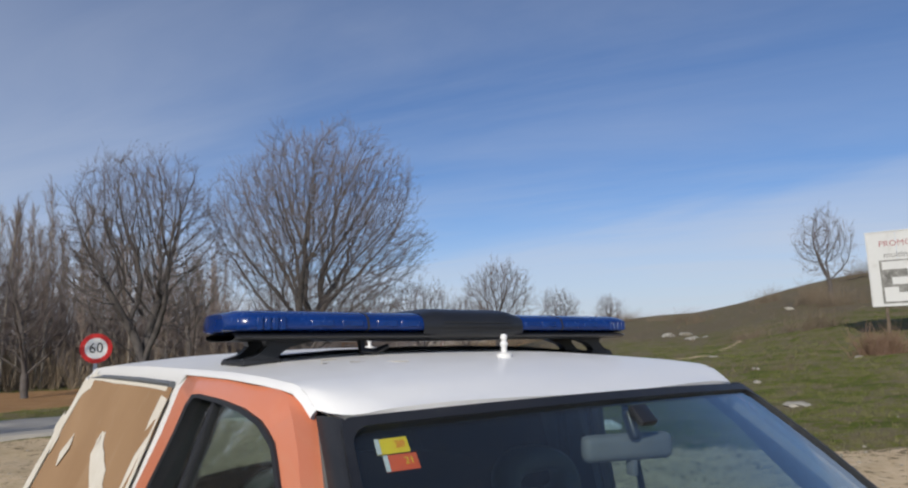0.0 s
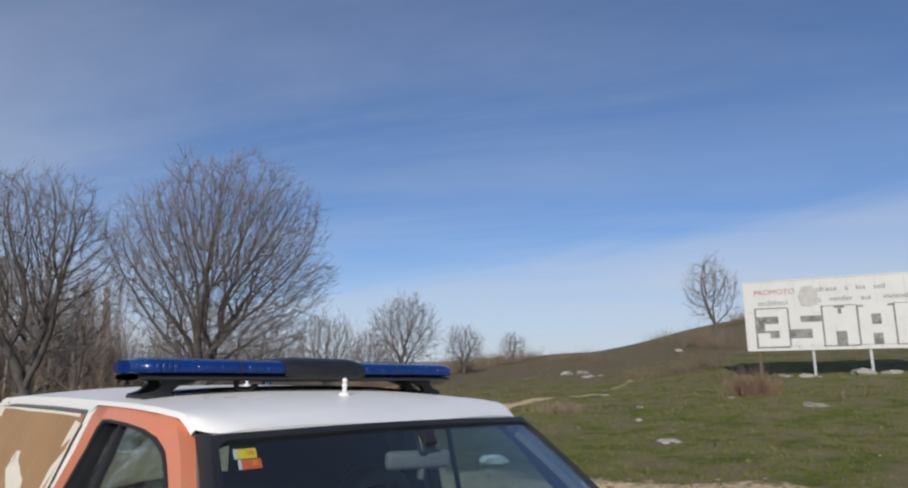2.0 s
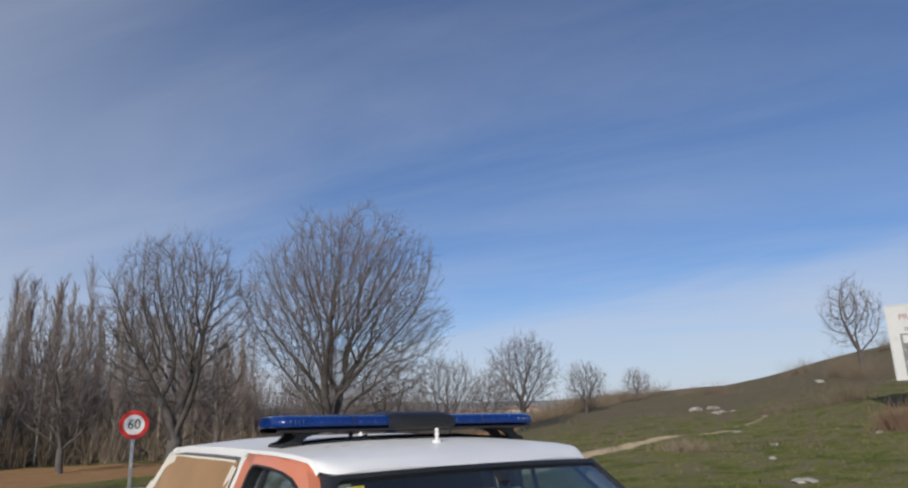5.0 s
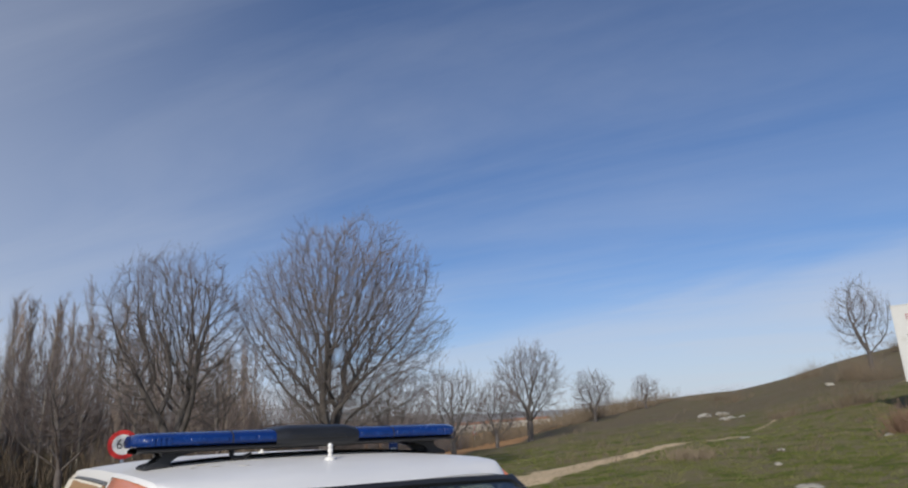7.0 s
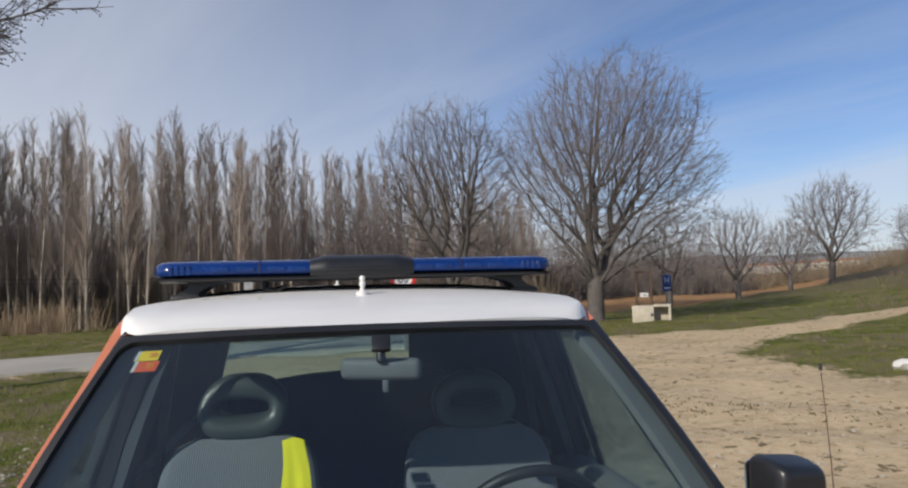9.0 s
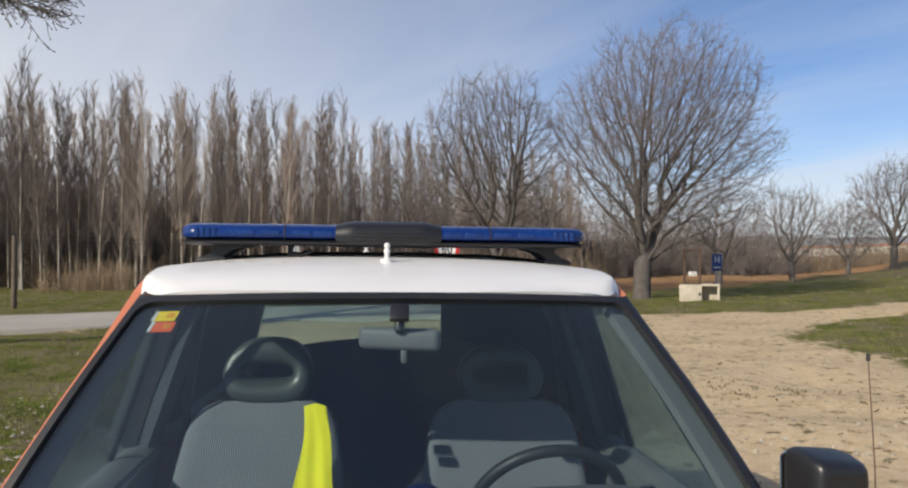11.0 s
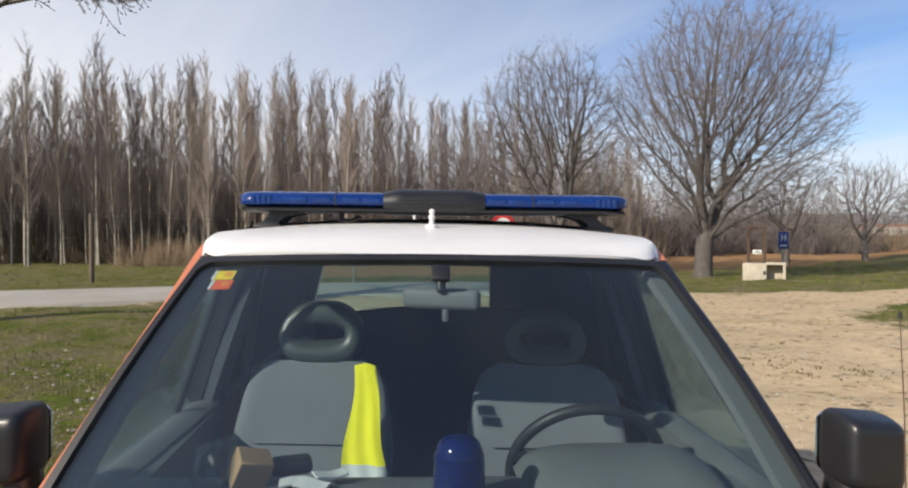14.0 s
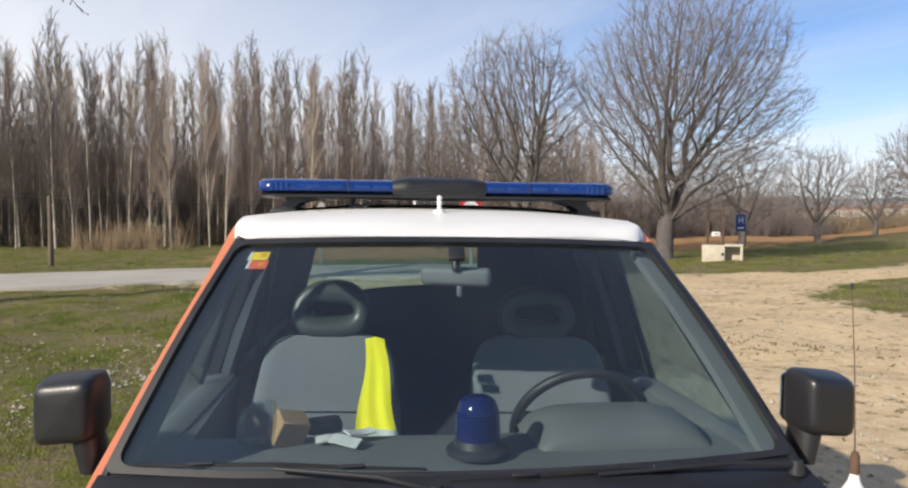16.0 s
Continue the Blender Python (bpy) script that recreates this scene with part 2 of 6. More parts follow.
M = {
    "white": surface("white_paint", (0.76, 0.75, 0.73), (0.81, 0.80, 0.78), 0.42, 1.5, 30, 0.0, 0.001, dirt=(0.66, 0.62, 0.55), dirt_amount=0.05, coat=0.1),
    "orange": surface("orange_paint", (0.6, 0.192, 0.1), (0.64, 0.215, 0.115), 0.38, 2.0, 60, 0.03, 0.001, dirt=(0.6, 0.3, 0.18), dirt_amount=0.12, coat=0.5),
    "rubber": surface("black_rubber", (0.011, 0.012, 0.015), (0.02, 0.021, 0.025), 0.5, 4, 80, 0.1, 0.001, dirt=(0.06, 0.058, 0.055), dirt_amount=0.1),
    "plastic": surface("black_plastic", (0.011, 0.012, 0.015), (0.019, 0.02, 0.023), 0.4, 5, 220, 0.2, 0.0008, dirt=(0.045, 0.043, 0.04), dirt_amount=0.06),
    "grey_trim": surface("grey_trim", (0.10, 0.11, 0.12), (0.15, 0.155, 0.165), 0.6, 3, 90, 0.1, 0.001),
    "dash": surface("dash_vinyl", (0.1, 0.108, 0.108), (0.145, 0.152, 0.15), 0.6, 3, 160, 0.3, 0.0015, dirt=(0.16, 0.15, 0.13), dirt_amount=0.18),
    "lining": surface("cabin_lining", (0.06, 0.068, 0.085), (0.09, 0.098, 0.115), 0.85, 4, 120, 0.1, 0.002),
    "steel": surface("galvanised_steel", (0.42, 0.43, 0.44), (0.55, 0.56, 0.57), 0.45, 6, 60, 0.05, 0.001, metal=0.7),
    "chrome": surface("mirror_chrome", (0.85, 0.86, 0.87), (0.9, 0.9, 0.9), 0.06, 6, 60, 0.0, metal=1.0),
    "signwhite": surface("sign_white", (0.76, 0.76, 0.74), (0.8, 0.8, 0.78), 0.5, 2, 40, 0.02, 0.001, dirt=(0.5, 0.48, 0.42), dirt_amount=0.1),
    "signred": surface("sign_red", (0.55, 0.02, 0.02), (0.62, 0.03, 0.025), 0.45, 4, 40, 0.0),
    "signblue": surface("sign_blue", (0.015, 0.05, 0.22), (0.02, 0.07, 0.27), 0.45, 4, 40, 0.0),
    "ink": surface("black_ink", (0.015, 0.015, 0.016), (0.03, 0.03, 0.03), 0.6, 4, 40, 0.0),
    "concrete": surface("old_concrete", (0.42, 0.37, 0.29), (0.55, 0.5, 0.41), 0.9, 3, 40, 0.4, 0.006, dirt=(0.2, 0.18, 0.13), dirt_amount=0.3),
    "rust": surface("rusty_iron", (0.06, 0.04, 0.03), (0.12, 0.07, 0.045), 0.8, 8, 90, 0.3, 0.003),
    "asphalt": surface("pale_asphalt", (0.34, 0.315, 0.275), (0.44, 0.41, 0.36), 0.92, 0.5, 60, 0.5, 0.006, dirt=(0.4, 0.34, 0.25), dirt_amount=0.35),
    "bark": surface("grey_bark", (0.075, 0.065, 0.06), (0.14, 0.124, 0.115), 0.92, 4, 30, 0.6, 0.02, vary=0.12),
    "twig": surface("bare_twigs", (0.115, 0.096, 0.09), (0.185, 0.157, 0.147), 0.9, 1.5, 20, 0.0, vary=0.12),
    "poplar_bark": surface("poplar_bark", (0.27, 0.24, 0.195), (0.43, 0.39, 0.33), 0.9, 2, 12, 0.4, 0.01, dirt=(0.1, 0.085, 0.06), dirt_amount=0.3, vary=0.25),
    "poplar_twig": surface("poplar_twigs", (0.215, 0.17, 0.142), (0.32, 0.26, 0.224), 0.9, 0.6, 10, 0.0, vary=0.2),
    "scrub": surface("dry_scrub", (0.115, 0.087, 0.06), (0.2, 0.157, 0.108), 0.95, 0.8, 12, 0.0, vary=0.2),
    "tuft": surface("brown_tufts", (0.07, 0.058, 0.024), (0.14, 0.115, 0.05), 0.95, 2, 12, 0.0),
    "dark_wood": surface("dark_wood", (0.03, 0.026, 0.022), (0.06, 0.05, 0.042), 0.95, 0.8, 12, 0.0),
    "reed": surface("dry_reed", (0.3, 0.215, 0.14), (0.42, 0.32, 0.22), 0.9, 2, 12, 0.0),
    "rustbush": surface("rusty_bush", (0.15, 0.09, 0.06), (0.23, 0.15, 0.1), 0.95, 2, 12, 0.0),
    "grass": surface("grass_blades", (0.105, 0.125, 0.026), (0.19, 0.185, 0.05), 0.8, 0.7, 12, 0.0),
    "drygrass": surface("dry_grass", (0.2, 0.165, 0.08), (0.3, 0.25, 0.13), 0.85, 0.9, 12, 0.0),
    "stone": surface("pale_limestone", (0.24, 0.22, 0.18), (0.38, 0.36, 0.31), 0.92, 3, 25, 0.5, 0.01, dirt=(0.22, 0.2, 0.14), dirt_amount=0.25, vary=0.15),
    "wood": surface("weathered_wood", (0.10, 0.075, 0.055), (0.17, 0.135, 0.1), 0.9, 3, 40, 0.4, 0.006),
    # distance haze is mixed into the hills' pale grey
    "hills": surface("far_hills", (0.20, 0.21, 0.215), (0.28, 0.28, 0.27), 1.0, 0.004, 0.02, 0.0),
    "render_wall": surface("lime_wall", (0.4, 0.37, 0.33), (0.5, 0.47, 0.42), 0.9, 0.4, 6, 0.0),
    "tile_roof": surface("clay_roof", (0.3, 0.14, 0.08), (0.4, 0.2, 0.12), 0.9, 0.6, 8, 0.0),
    "ground": ground_material(),
}
# blue-black of the cabin's shadows, put into the base colour
M["shade_navy"] = surface("shade_navy", (0.013, 0.016, 0.03), (0.022, 0.026, 0.044), 0.85, 4, 120, 0.1, 0.001)
M["glass"] = glass("car_glass", (0.78, 0.875, 0.895))
M["rear_glass"] = glass("rear_glass", (0.84, 0.90, 0.87))

# ---- building helpers ----


def link_mesh(name, mesh, material, parent=None, label="", smooth=40):
    if material is not None:
        mesh.materials.clear()
        mesh.materials.append(material)
    if smooth:
        mesh.shade_smooth()
        mesh.set_sharp_from_angle(angle=radians(smooth))
    ob = new(name, mesh)
    if parent is not None:
        ob.parent = parent
    if label:
        tagged(ob, label)
    return ob


def part(name, bm, material, parent=None, label="", smooth=40):
    """Links a bmesh as one mesh object under a thing or a part."""
    bmesh.ops.recalc_face_normals(bm, faces=bm.faces[:])
    mesh = bpy.data.meshes.new(name)
    bm.to_mesh(mesh)
    bm.free()
    return link_mesh(name, mesh, material, parent, label, smooth)


def part_data(name, verts, faces, material, parent=None, label="", smooth=60):
    mesh = bpy.data.meshes.new(name)
    mesh.from_pydata(verts, [], faces)
    mesh.update()
    return link_mesh(name, mesh, material, parent, label, smooth)


def thing(name, m, label, category, group="", kind=""):
    ob = new(name)
    ob.matrix_basis = m
    ob.empty_display_size = 0.1
    return tagged(ob, label, category, group, kind)


def box(size, at=(0, 0, 0), bevel=0.0, segs=2, turn=None):
    """A bevelled box as a bmesh."""
    bm = bmesh.new()
    bmesh.ops.create_cube(bm, size=1.0, matrix=Matrix.Diagonal((*size, 1)))
    if bevel:
        bmesh.ops.bevel(bm, geom=bm.edges[:], offset=bevel, segments=segs, profile=0.5, affect="EDGES", clamp_overlap=True)
    m = Matrix.Translation(at)
    if turn is not None:
        m = m @ Euler([radians(a) for a in turn]).to_matrix().to_4x4()
    bmesh.ops.transform(bm, matrix=m, verts=bm.verts[:])
    return bm


def drum(r0, r1, h, at=(0, 0, 0), sides=24, bevel=0.0, turn=None):
    """A tapered cylinder standing on its base point."""
    bm = bmesh.new()
    bmesh.ops.create_cone(bm, cap_ends=True, segments=sides, radius1=r0, radius2=r1, depth=h, matrix=Matrix.Translation((0, 0, h / 2)))
    if bevel:
        rim = [e for e in bm.edges if len({round(v.co.z, 5) for v in e.verts}) == 1]
        bmesh.ops.bevel(bm, geom=rim, offset=bevel, segments=2, profile=0.5, affect="EDGES")
    m = Matrix.Translation(at)
    if turn is not None:
        m = m @ Euler([radians(a) for a in turn]).to_matrix().to_4x4()
    bmesh.ops.transform(bm, matrix=m, verts=bm.verts[:])
    return bm


def lathe(profile, at=(0, 0, 0), sides=28):
    """A turned body from (radius, height) pairs."""
    bm = bmesh.new()
    rings = []
    for r, z in profile:
        rings.append([bm.verts.new((at[0] + r * math.cos(2 * math.pi * i / sides), at[1] + r * math.sin(2 * math.pi * i / sides), at[2] + z)) for i in range(sides)])
    for a, b in zip(rings, rings[1:]):
        for i in range(sides):
            j = (i + 1) % sides
            bm.faces.new((a[i], a[j], b[j], b[i]))
    bm.faces.new(rings[0])
    bm.faces.new(rings[-1])
    return bm


def sheet(fn, nu, nv, thick=0.0):
    """A curved panel fn(u, v) with u, v from 0 to 1, given a thickness."""
    bm = bmesh.new()
    grid = [[bm.verts.new(fn(i / nu, j / nv)) for j in range(nv + 1)] for i in range(nu + 1)]
    for i in range(nu):
        for j in range(nv):
            bm.faces.new((grid[i][j], grid[i + 1][j], grid[i + 1][j + 1], grid[i][j + 1]))
    if thick:
        bmesh.ops.recalc_face_normals(bm, faces=bm.faces[:])
        bmesh.ops.solidify(bm, geom=bm.faces[:], thickness=thick)
    return bm


def ring_panel(outer, inner, near, far):
    """A frame between two loops of the same count; near and far map a loop's point to its two sides."""
    bm = bmesh.new()
    loops = [[bm.verts.new(f(*p)) for p in loop] for f in (near, far) for loop in (outer, inner)]
    n = len(outer)
    for i in range(n):
        j = (i + 1) % n
        for a, b in ((0, 1), (1, 3), (3, 2), (2, 0)):
            bm.faces.new((loops[a][i], loops[a][j], loops[b][j], loops[b][i]))
    return bm


def plate(loop, near, far, inset=0.0):
    """A solid panel from one loop of points and its two sides."""
    bm = bmesh.new()
    a, b = [bm.verts.new(near(*p)) for p in loop], [bm.verts.new(far(*p)) for p in loop]
    bm.faces.new(a)
    bm.faces.new(b)
    for i in range(len(loop)):
        j = (i + 1) % len(loop)
        bm.faces.new((a[i], a[j], b[j], b[i]))
    return bm


class Tubes:
    """Many tapered tubes gathered in one mesh."""

    def __init__(self):
        self.v, self.f = [], []

    def add(self, pts, radii, sides=4, cap=False):
        base = len(self.v)
        n = len(pts)
        for k in range(n):
            d = (pts[min(k + 1, n - 1)] - pts[max(k - 1, 0)])
            d = d.normalized() if d.length > 1e-9 else Vector((0, 0, 1))
            s = d.orthogonal().normalized() if k == 0 else (side - d * side.dot(d)).normalized()
            side = s
            w = d.cross(s)
            for i in range(sides):
                a = 2 * math.pi * i / sides
                self.v.append(pts[k] + (s * math.cos(a) + w * math.sin(a)) * radii[k])
        for k in range(n - 1):
            for i in range(sides):
                j = (i + 1) % sides
                self.f.append((base + k * sides + i, base + k * sides + j, base + (k + 1) * sides + j, base + (k + 1) * sides + i))
        if cap:
            self.f.append(tuple(base + i for i in range(sides))[::-1])
            self.f.append(tuple(base + (n - 1) * sides + i for i in range(sides)))

    def spike(self, p, q, r):
        """A twig that runs out to a point."""
        d = q - p
        a = d.orthogonal().normalized()
        b = d.cross(a).normalized()
        base = len(self.v)
        for k in range(3):
            w = 2.0944 * k
            self.v.append(p + (a * math.cos(w) + b * math.sin(w)) * r)
        self.v.append(q)
        self.f.extend(((base, base + 1, base + 3), (base + 1, base + 2, base + 3), (base + 2, base, base + 3)))

    def link(self, name, material, parent=None, label=""):
        return part_data(name, [tuple(p) for p in self.v], self.f, material, parent, label)


def writing(text, size, material, parent, m, name="lettering", depth=0.002, label=""):
    """Words as a mesh, in the built-in font."""
    cu = bpy.data.curves.new("words", "FONT")
    cu.body, cu.size, cu.extrude, cu.align_x, cu.align_y, cu.resolution_u = text, size, depth, "CENTER", "CENTER", 3
    tmp = bpy.data.objects.new("words", cu)
    scene.collection.objects.link(tmp)
    bpy.context.view_layer.update()
    mesh = bpy.data.meshes.new_from_object(tmp.evaluated_get(bpy.context.evaluated_depsgraph_get()))
    bpy.data.objects.remove(tmp)
    mesh.transform(m)
    return link_mesh(name, mesh, material, parent, label, 0)


# ---- the land ----
EYE = np.array((-0.6, -2.2))


def slope(r, az):
    rise = np.interp(r, (0, 10, 20, 38, 70, 110, 160, 400, 900), (0, 0, 0.45, 1.7, 4.6, 9.6, 12, 13, 10))
    turn = np.interp(az, (-180, -150, -60, 30, 35, 40, 47, 52.5, 56, 59, 64, 72, 90, 140, 180), (0.1, 0, 0, 0, 0.08, 0.25, 0.47, 0.53, 0.68, 0.82, 1.0, 1.03, 1.1, 0.7, 0.1))
    return rise * turn


def height(x, y):
    """The lie of the land: flat by the road, a hillside beyond the yard."""
    x, y = np.asarray(x, float), np.asarray(y, float)
    dx, dy = x - EYE[0], y - EYE[1]
    r, az = np.hypot(dx, dy), np.degrees(np.arctan2(dx, dy))
    z = slope(r, az)
    wob = (np.sin(x * 0.21 + 1.3) * np.cos(y * 0.17) + 0.5 * np.sin(x * 0.53 + y * 0.41)) * np.clip((r - 12) / 60, 0, 1) * 0.3 * np.clip(az / 40, 0, 1)
    rough = (np.sin(x * 1.9 + np.sin(y * 1.3)) * np.sin(y * 2.1 + np.sin(x * 1.1))) * 0.045 * np.clip((r - 3.5) / 5, 0, 1) * np.clip((120 - r) / 60, 0, 1)
    return z + wob + rough


def ground_at(x, y):
    return float(height(x, y))


YARD = [(-1.0, -9), (-1.1, 1), (-1.7, 5), (-3.5, 11), (-6.5, 16.2), (-2, 16.8), (1.5, 15.2), (5.5, 17.0), (8.5, 16.6), (11.0, 15.0), (9.2, 13.2), (7.8, 11.5), (7.6, 9.4), (8.4, 5.4), (9.6, 3.2), (10.4, 1.4), (11.5, -4), (13, -12), (0, -13)]
TRACK = [(5, 15.6), (9, 15.9), (13.2, 16.5), (17, 18.2), (21, 18.9), (25, 20.6), (29, 21.1), (33, 21.8), (37, 24)]
ROAD = [(-130, -10), (-60, 3), (-30, 9.8), (-12, 15.0), (-6.5, 17.3), (-1.5, 18.3), (2.5, 18.4), (5.0, 18.0)]


def seg_dist(px, py, pts, closed=False):
    best = np.full(px.shape, 1e9)
    n = len(pts)
    for i in range(n if closed else n - 1):
        (ax, ay), (bx, by) = pts[i], pts[(i + 1) % n]
        ex, ey = bx - ax, by - ay
        t = np.clip(((px - ax) * ex + (py - ay) * ey) / (ex * ex + ey * ey), 0, 1)
        best = np.minimum(best, np.hypot(px - ax - t * ex, py - ay - t * ey))
    return best


def inside(px, py, poly):
    r = np.zeros(px.shape, bool)
    n = len(poly)
    for i in range(n):
        (ax, ay), (bx, by) = poly[i], poly[(i + 1) % n]
        cross = (ay > py) != (by > py)
        with np.errstate(divide="ignore", invalid="ignore"):
            xx = (bx - ax) * (py - ay) / (by - ay if by != ay else 1e-9) + ax
        r ^= cross & (px < xx)
    return r


def covers(px, py):
    """How bare, ploughed and dry the ground is, from 0 to 1."""
    d = seg_dist(px, py, YARD, True)
    yard = np.where(inside(px, py, YARD), d, -d)
    track = np.interp(px, (8, 20, 36), (1.7, 0.55, 0.1)) - seg_dist(px, py, TRACK)
    dirt = np.clip(0.5 + np.maximum(yard * 0.33, track * 0.6), 0, 1)
    verge = 3.0 - seg_dist(px, py, ROAD)
    dirt = np.maximum(dirt, np.clip(0.30 + verge * 0.22, 0, 0.55) * (px < 4))
    fy = np.minimum(py - (np.interp(px, (-30, -12, 0, 9, 30), (16, 22.5, 25.2, 31, 60))), 38.5 - py)
    field = np.clip(0.5 + np.minimum(fy * 0.4, (px + 9) * 0.12), 0, 1) * (px > -22)
    field = np.where((px > 9) & (px < 120), np.clip(0.5 + np.minimum(py - 28.5 - (px - 9) * 0.8, 60 + (px - 9) * 1.2 - py) * 0.2, 0, 1), field)
    dx, dy = px - EYE[0], py - EYE[1]
    r, az = np.hypot(dx, dy), np.degrees(np.arctan2(dx, dy))
    dry = np.clip((r - 16) / 50, 0, 1) * np.interp(az, (-60, 10, 34, 44), (0.35, 0.4, 0.8, 1.0))
    return dirt, field, dry


def build_ground():
    radii = np.concatenate(([0.0], np.geomspace(0.6, 60, 170), np.geomspace(62, 4500, 60)))
    na = 420
    ang = np.linspace(0, 2 * np.pi, na, endpoint=False)
    rr, aa = np.meshgrid(radii[1:], ang, indexing="ij")
    x, y = EYE[0] + rr * np.sin(aa), EYE[1] + rr * np.cos(aa)
    x, y = np.concatenate(([EYE[0]], x.ravel())), np.concatenate(([EYE[1]], y.ravel()))
    z = height(x, y)
    nr = len(radii) - 1
    idx = 1 + np.arange(nr * na).reshape(nr, na)
    nxt = np.roll(idx, -1, axis=1)
    quads = np.stack((idx[:-1], idx[1:], nxt[1:], nxt[:-1]), -1).reshape(-1, 4)
    faces = [(0, int(a), int(b)) for a, b in zip(idx[0], nxt[0])] + quads.tolist()
    mesh = bpy.data.meshes.new("ground")
    mesh.from_pydata(np.stack((x, y, z), -1).tolist(), [], faces)
    for key, values in zip(("dirt", "field", "dry"), covers(x, y)):
        mesh.attributes.new(key, "FLOAT", "POINT").data.foreach_set("value", values.astype(np.float32))
    mesh.update()
    ob = link_mesh("ground", mesh, M["ground"], None, "", 80)
    tagged(ob, "rough turf, pale bare earth yard and ploughed strip running up a hillside", "ground", kind="structure")


build_ground()


def build_road():
    pts = [Vector((*p, 0)) for p in ROAD]
    fine = []
    for i in range(len(pts) - 1):
        p0, p1, p2, p3 = pts[max(i - 1, 0)], pts[i], pts[i + 1], pts[min(i + 2, len(pts) - 1)]
        for k in range(12):
            t = k / 12
            fine.append(0.5 * ((2 * p1) + (p2 - p0) * t + (2 * p0 - 5 * p1 + 4 * p2 - p3) * t * t + (3 * p1 - p0 - 3 * p2 + p3) * t ** 3))
    verts, faces = [], []
    rnd = random.Random(4)
    for k, p in enumerate(fine):
        d = (fine[min(k + 1, len(fine) - 1)] - fine[max(k - 1, 0)]).normalized()
        s = Vector((d.y, -d.x, 0))
        w = 2.2 + rnd.uniform(-0.08, 0.08)
        for off, up in ((-w - 0.06, -0.05), (-w, 0.035), (0, 0.06), (w, 0.035), (w + 0.06, -0.05)):
            q = p + s * off
            verts.append((q.x, q.y, (0.05 if up > 0 else -0.02) + up))
    for k in range(len(fine) - 1):
        for i in range(4):
            a = k * 5 + i
            faces.append((a, a + 1, a + 6, a + 5))
    ob = part_data("road", verts, faces, M["asphalt"])
    tagged(ob, "narrow country road of pale worn asphalt", "road", kind="structure")


build_road()


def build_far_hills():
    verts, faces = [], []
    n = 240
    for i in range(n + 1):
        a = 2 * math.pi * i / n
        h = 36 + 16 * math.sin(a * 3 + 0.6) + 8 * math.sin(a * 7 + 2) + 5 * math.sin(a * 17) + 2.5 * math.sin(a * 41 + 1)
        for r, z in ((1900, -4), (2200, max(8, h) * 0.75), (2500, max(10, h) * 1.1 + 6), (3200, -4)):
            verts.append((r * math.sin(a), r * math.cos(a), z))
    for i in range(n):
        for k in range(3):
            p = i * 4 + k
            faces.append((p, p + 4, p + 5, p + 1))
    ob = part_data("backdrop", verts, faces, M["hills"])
    tagged(ob, "low hills along the far horizon, haze put into their pale grey", "hills", kind="structure")


build_far_hills()

# ---- trees ----


def bent(rnd, p, d, length, r0, r1, segs, wobble, lift):
    pts, radii = [p.copy()], [r0]
    d = d.normalized()
    for k in range(segs):
        d = (d + Vector((rnd.gauss(0, wobble), rnd.gauss(0, wobble), rnd.gauss(0, wobble) + lift))).normalized()
        p = p + d * (length / segs)
        pts.append(p)
        radii.append(r0 + (r1 - r0) * (k + 1) / segs)
    return pts, radii, d


def at_along(pts, f):
    k = min(int(f * (len(pts) - 1)), len(pts) - 2)
    t = f * (len(pts) - 1) - k
    return pts[k].lerp(pts[k + 1], t), (pts[k + 1] - pts[k]).normalized()


def spread(rnd, d, angle):
    """A way that leaves d by that angle, turned at random round it."""
    o = d.orthogonal().normalized()
    o.rotate(Matrix.Rotation(rnd.uniform(0, 2 * math.pi), 3, d))
    return (d * math.cos(angle) + o * math.sin(angle)).normalized()


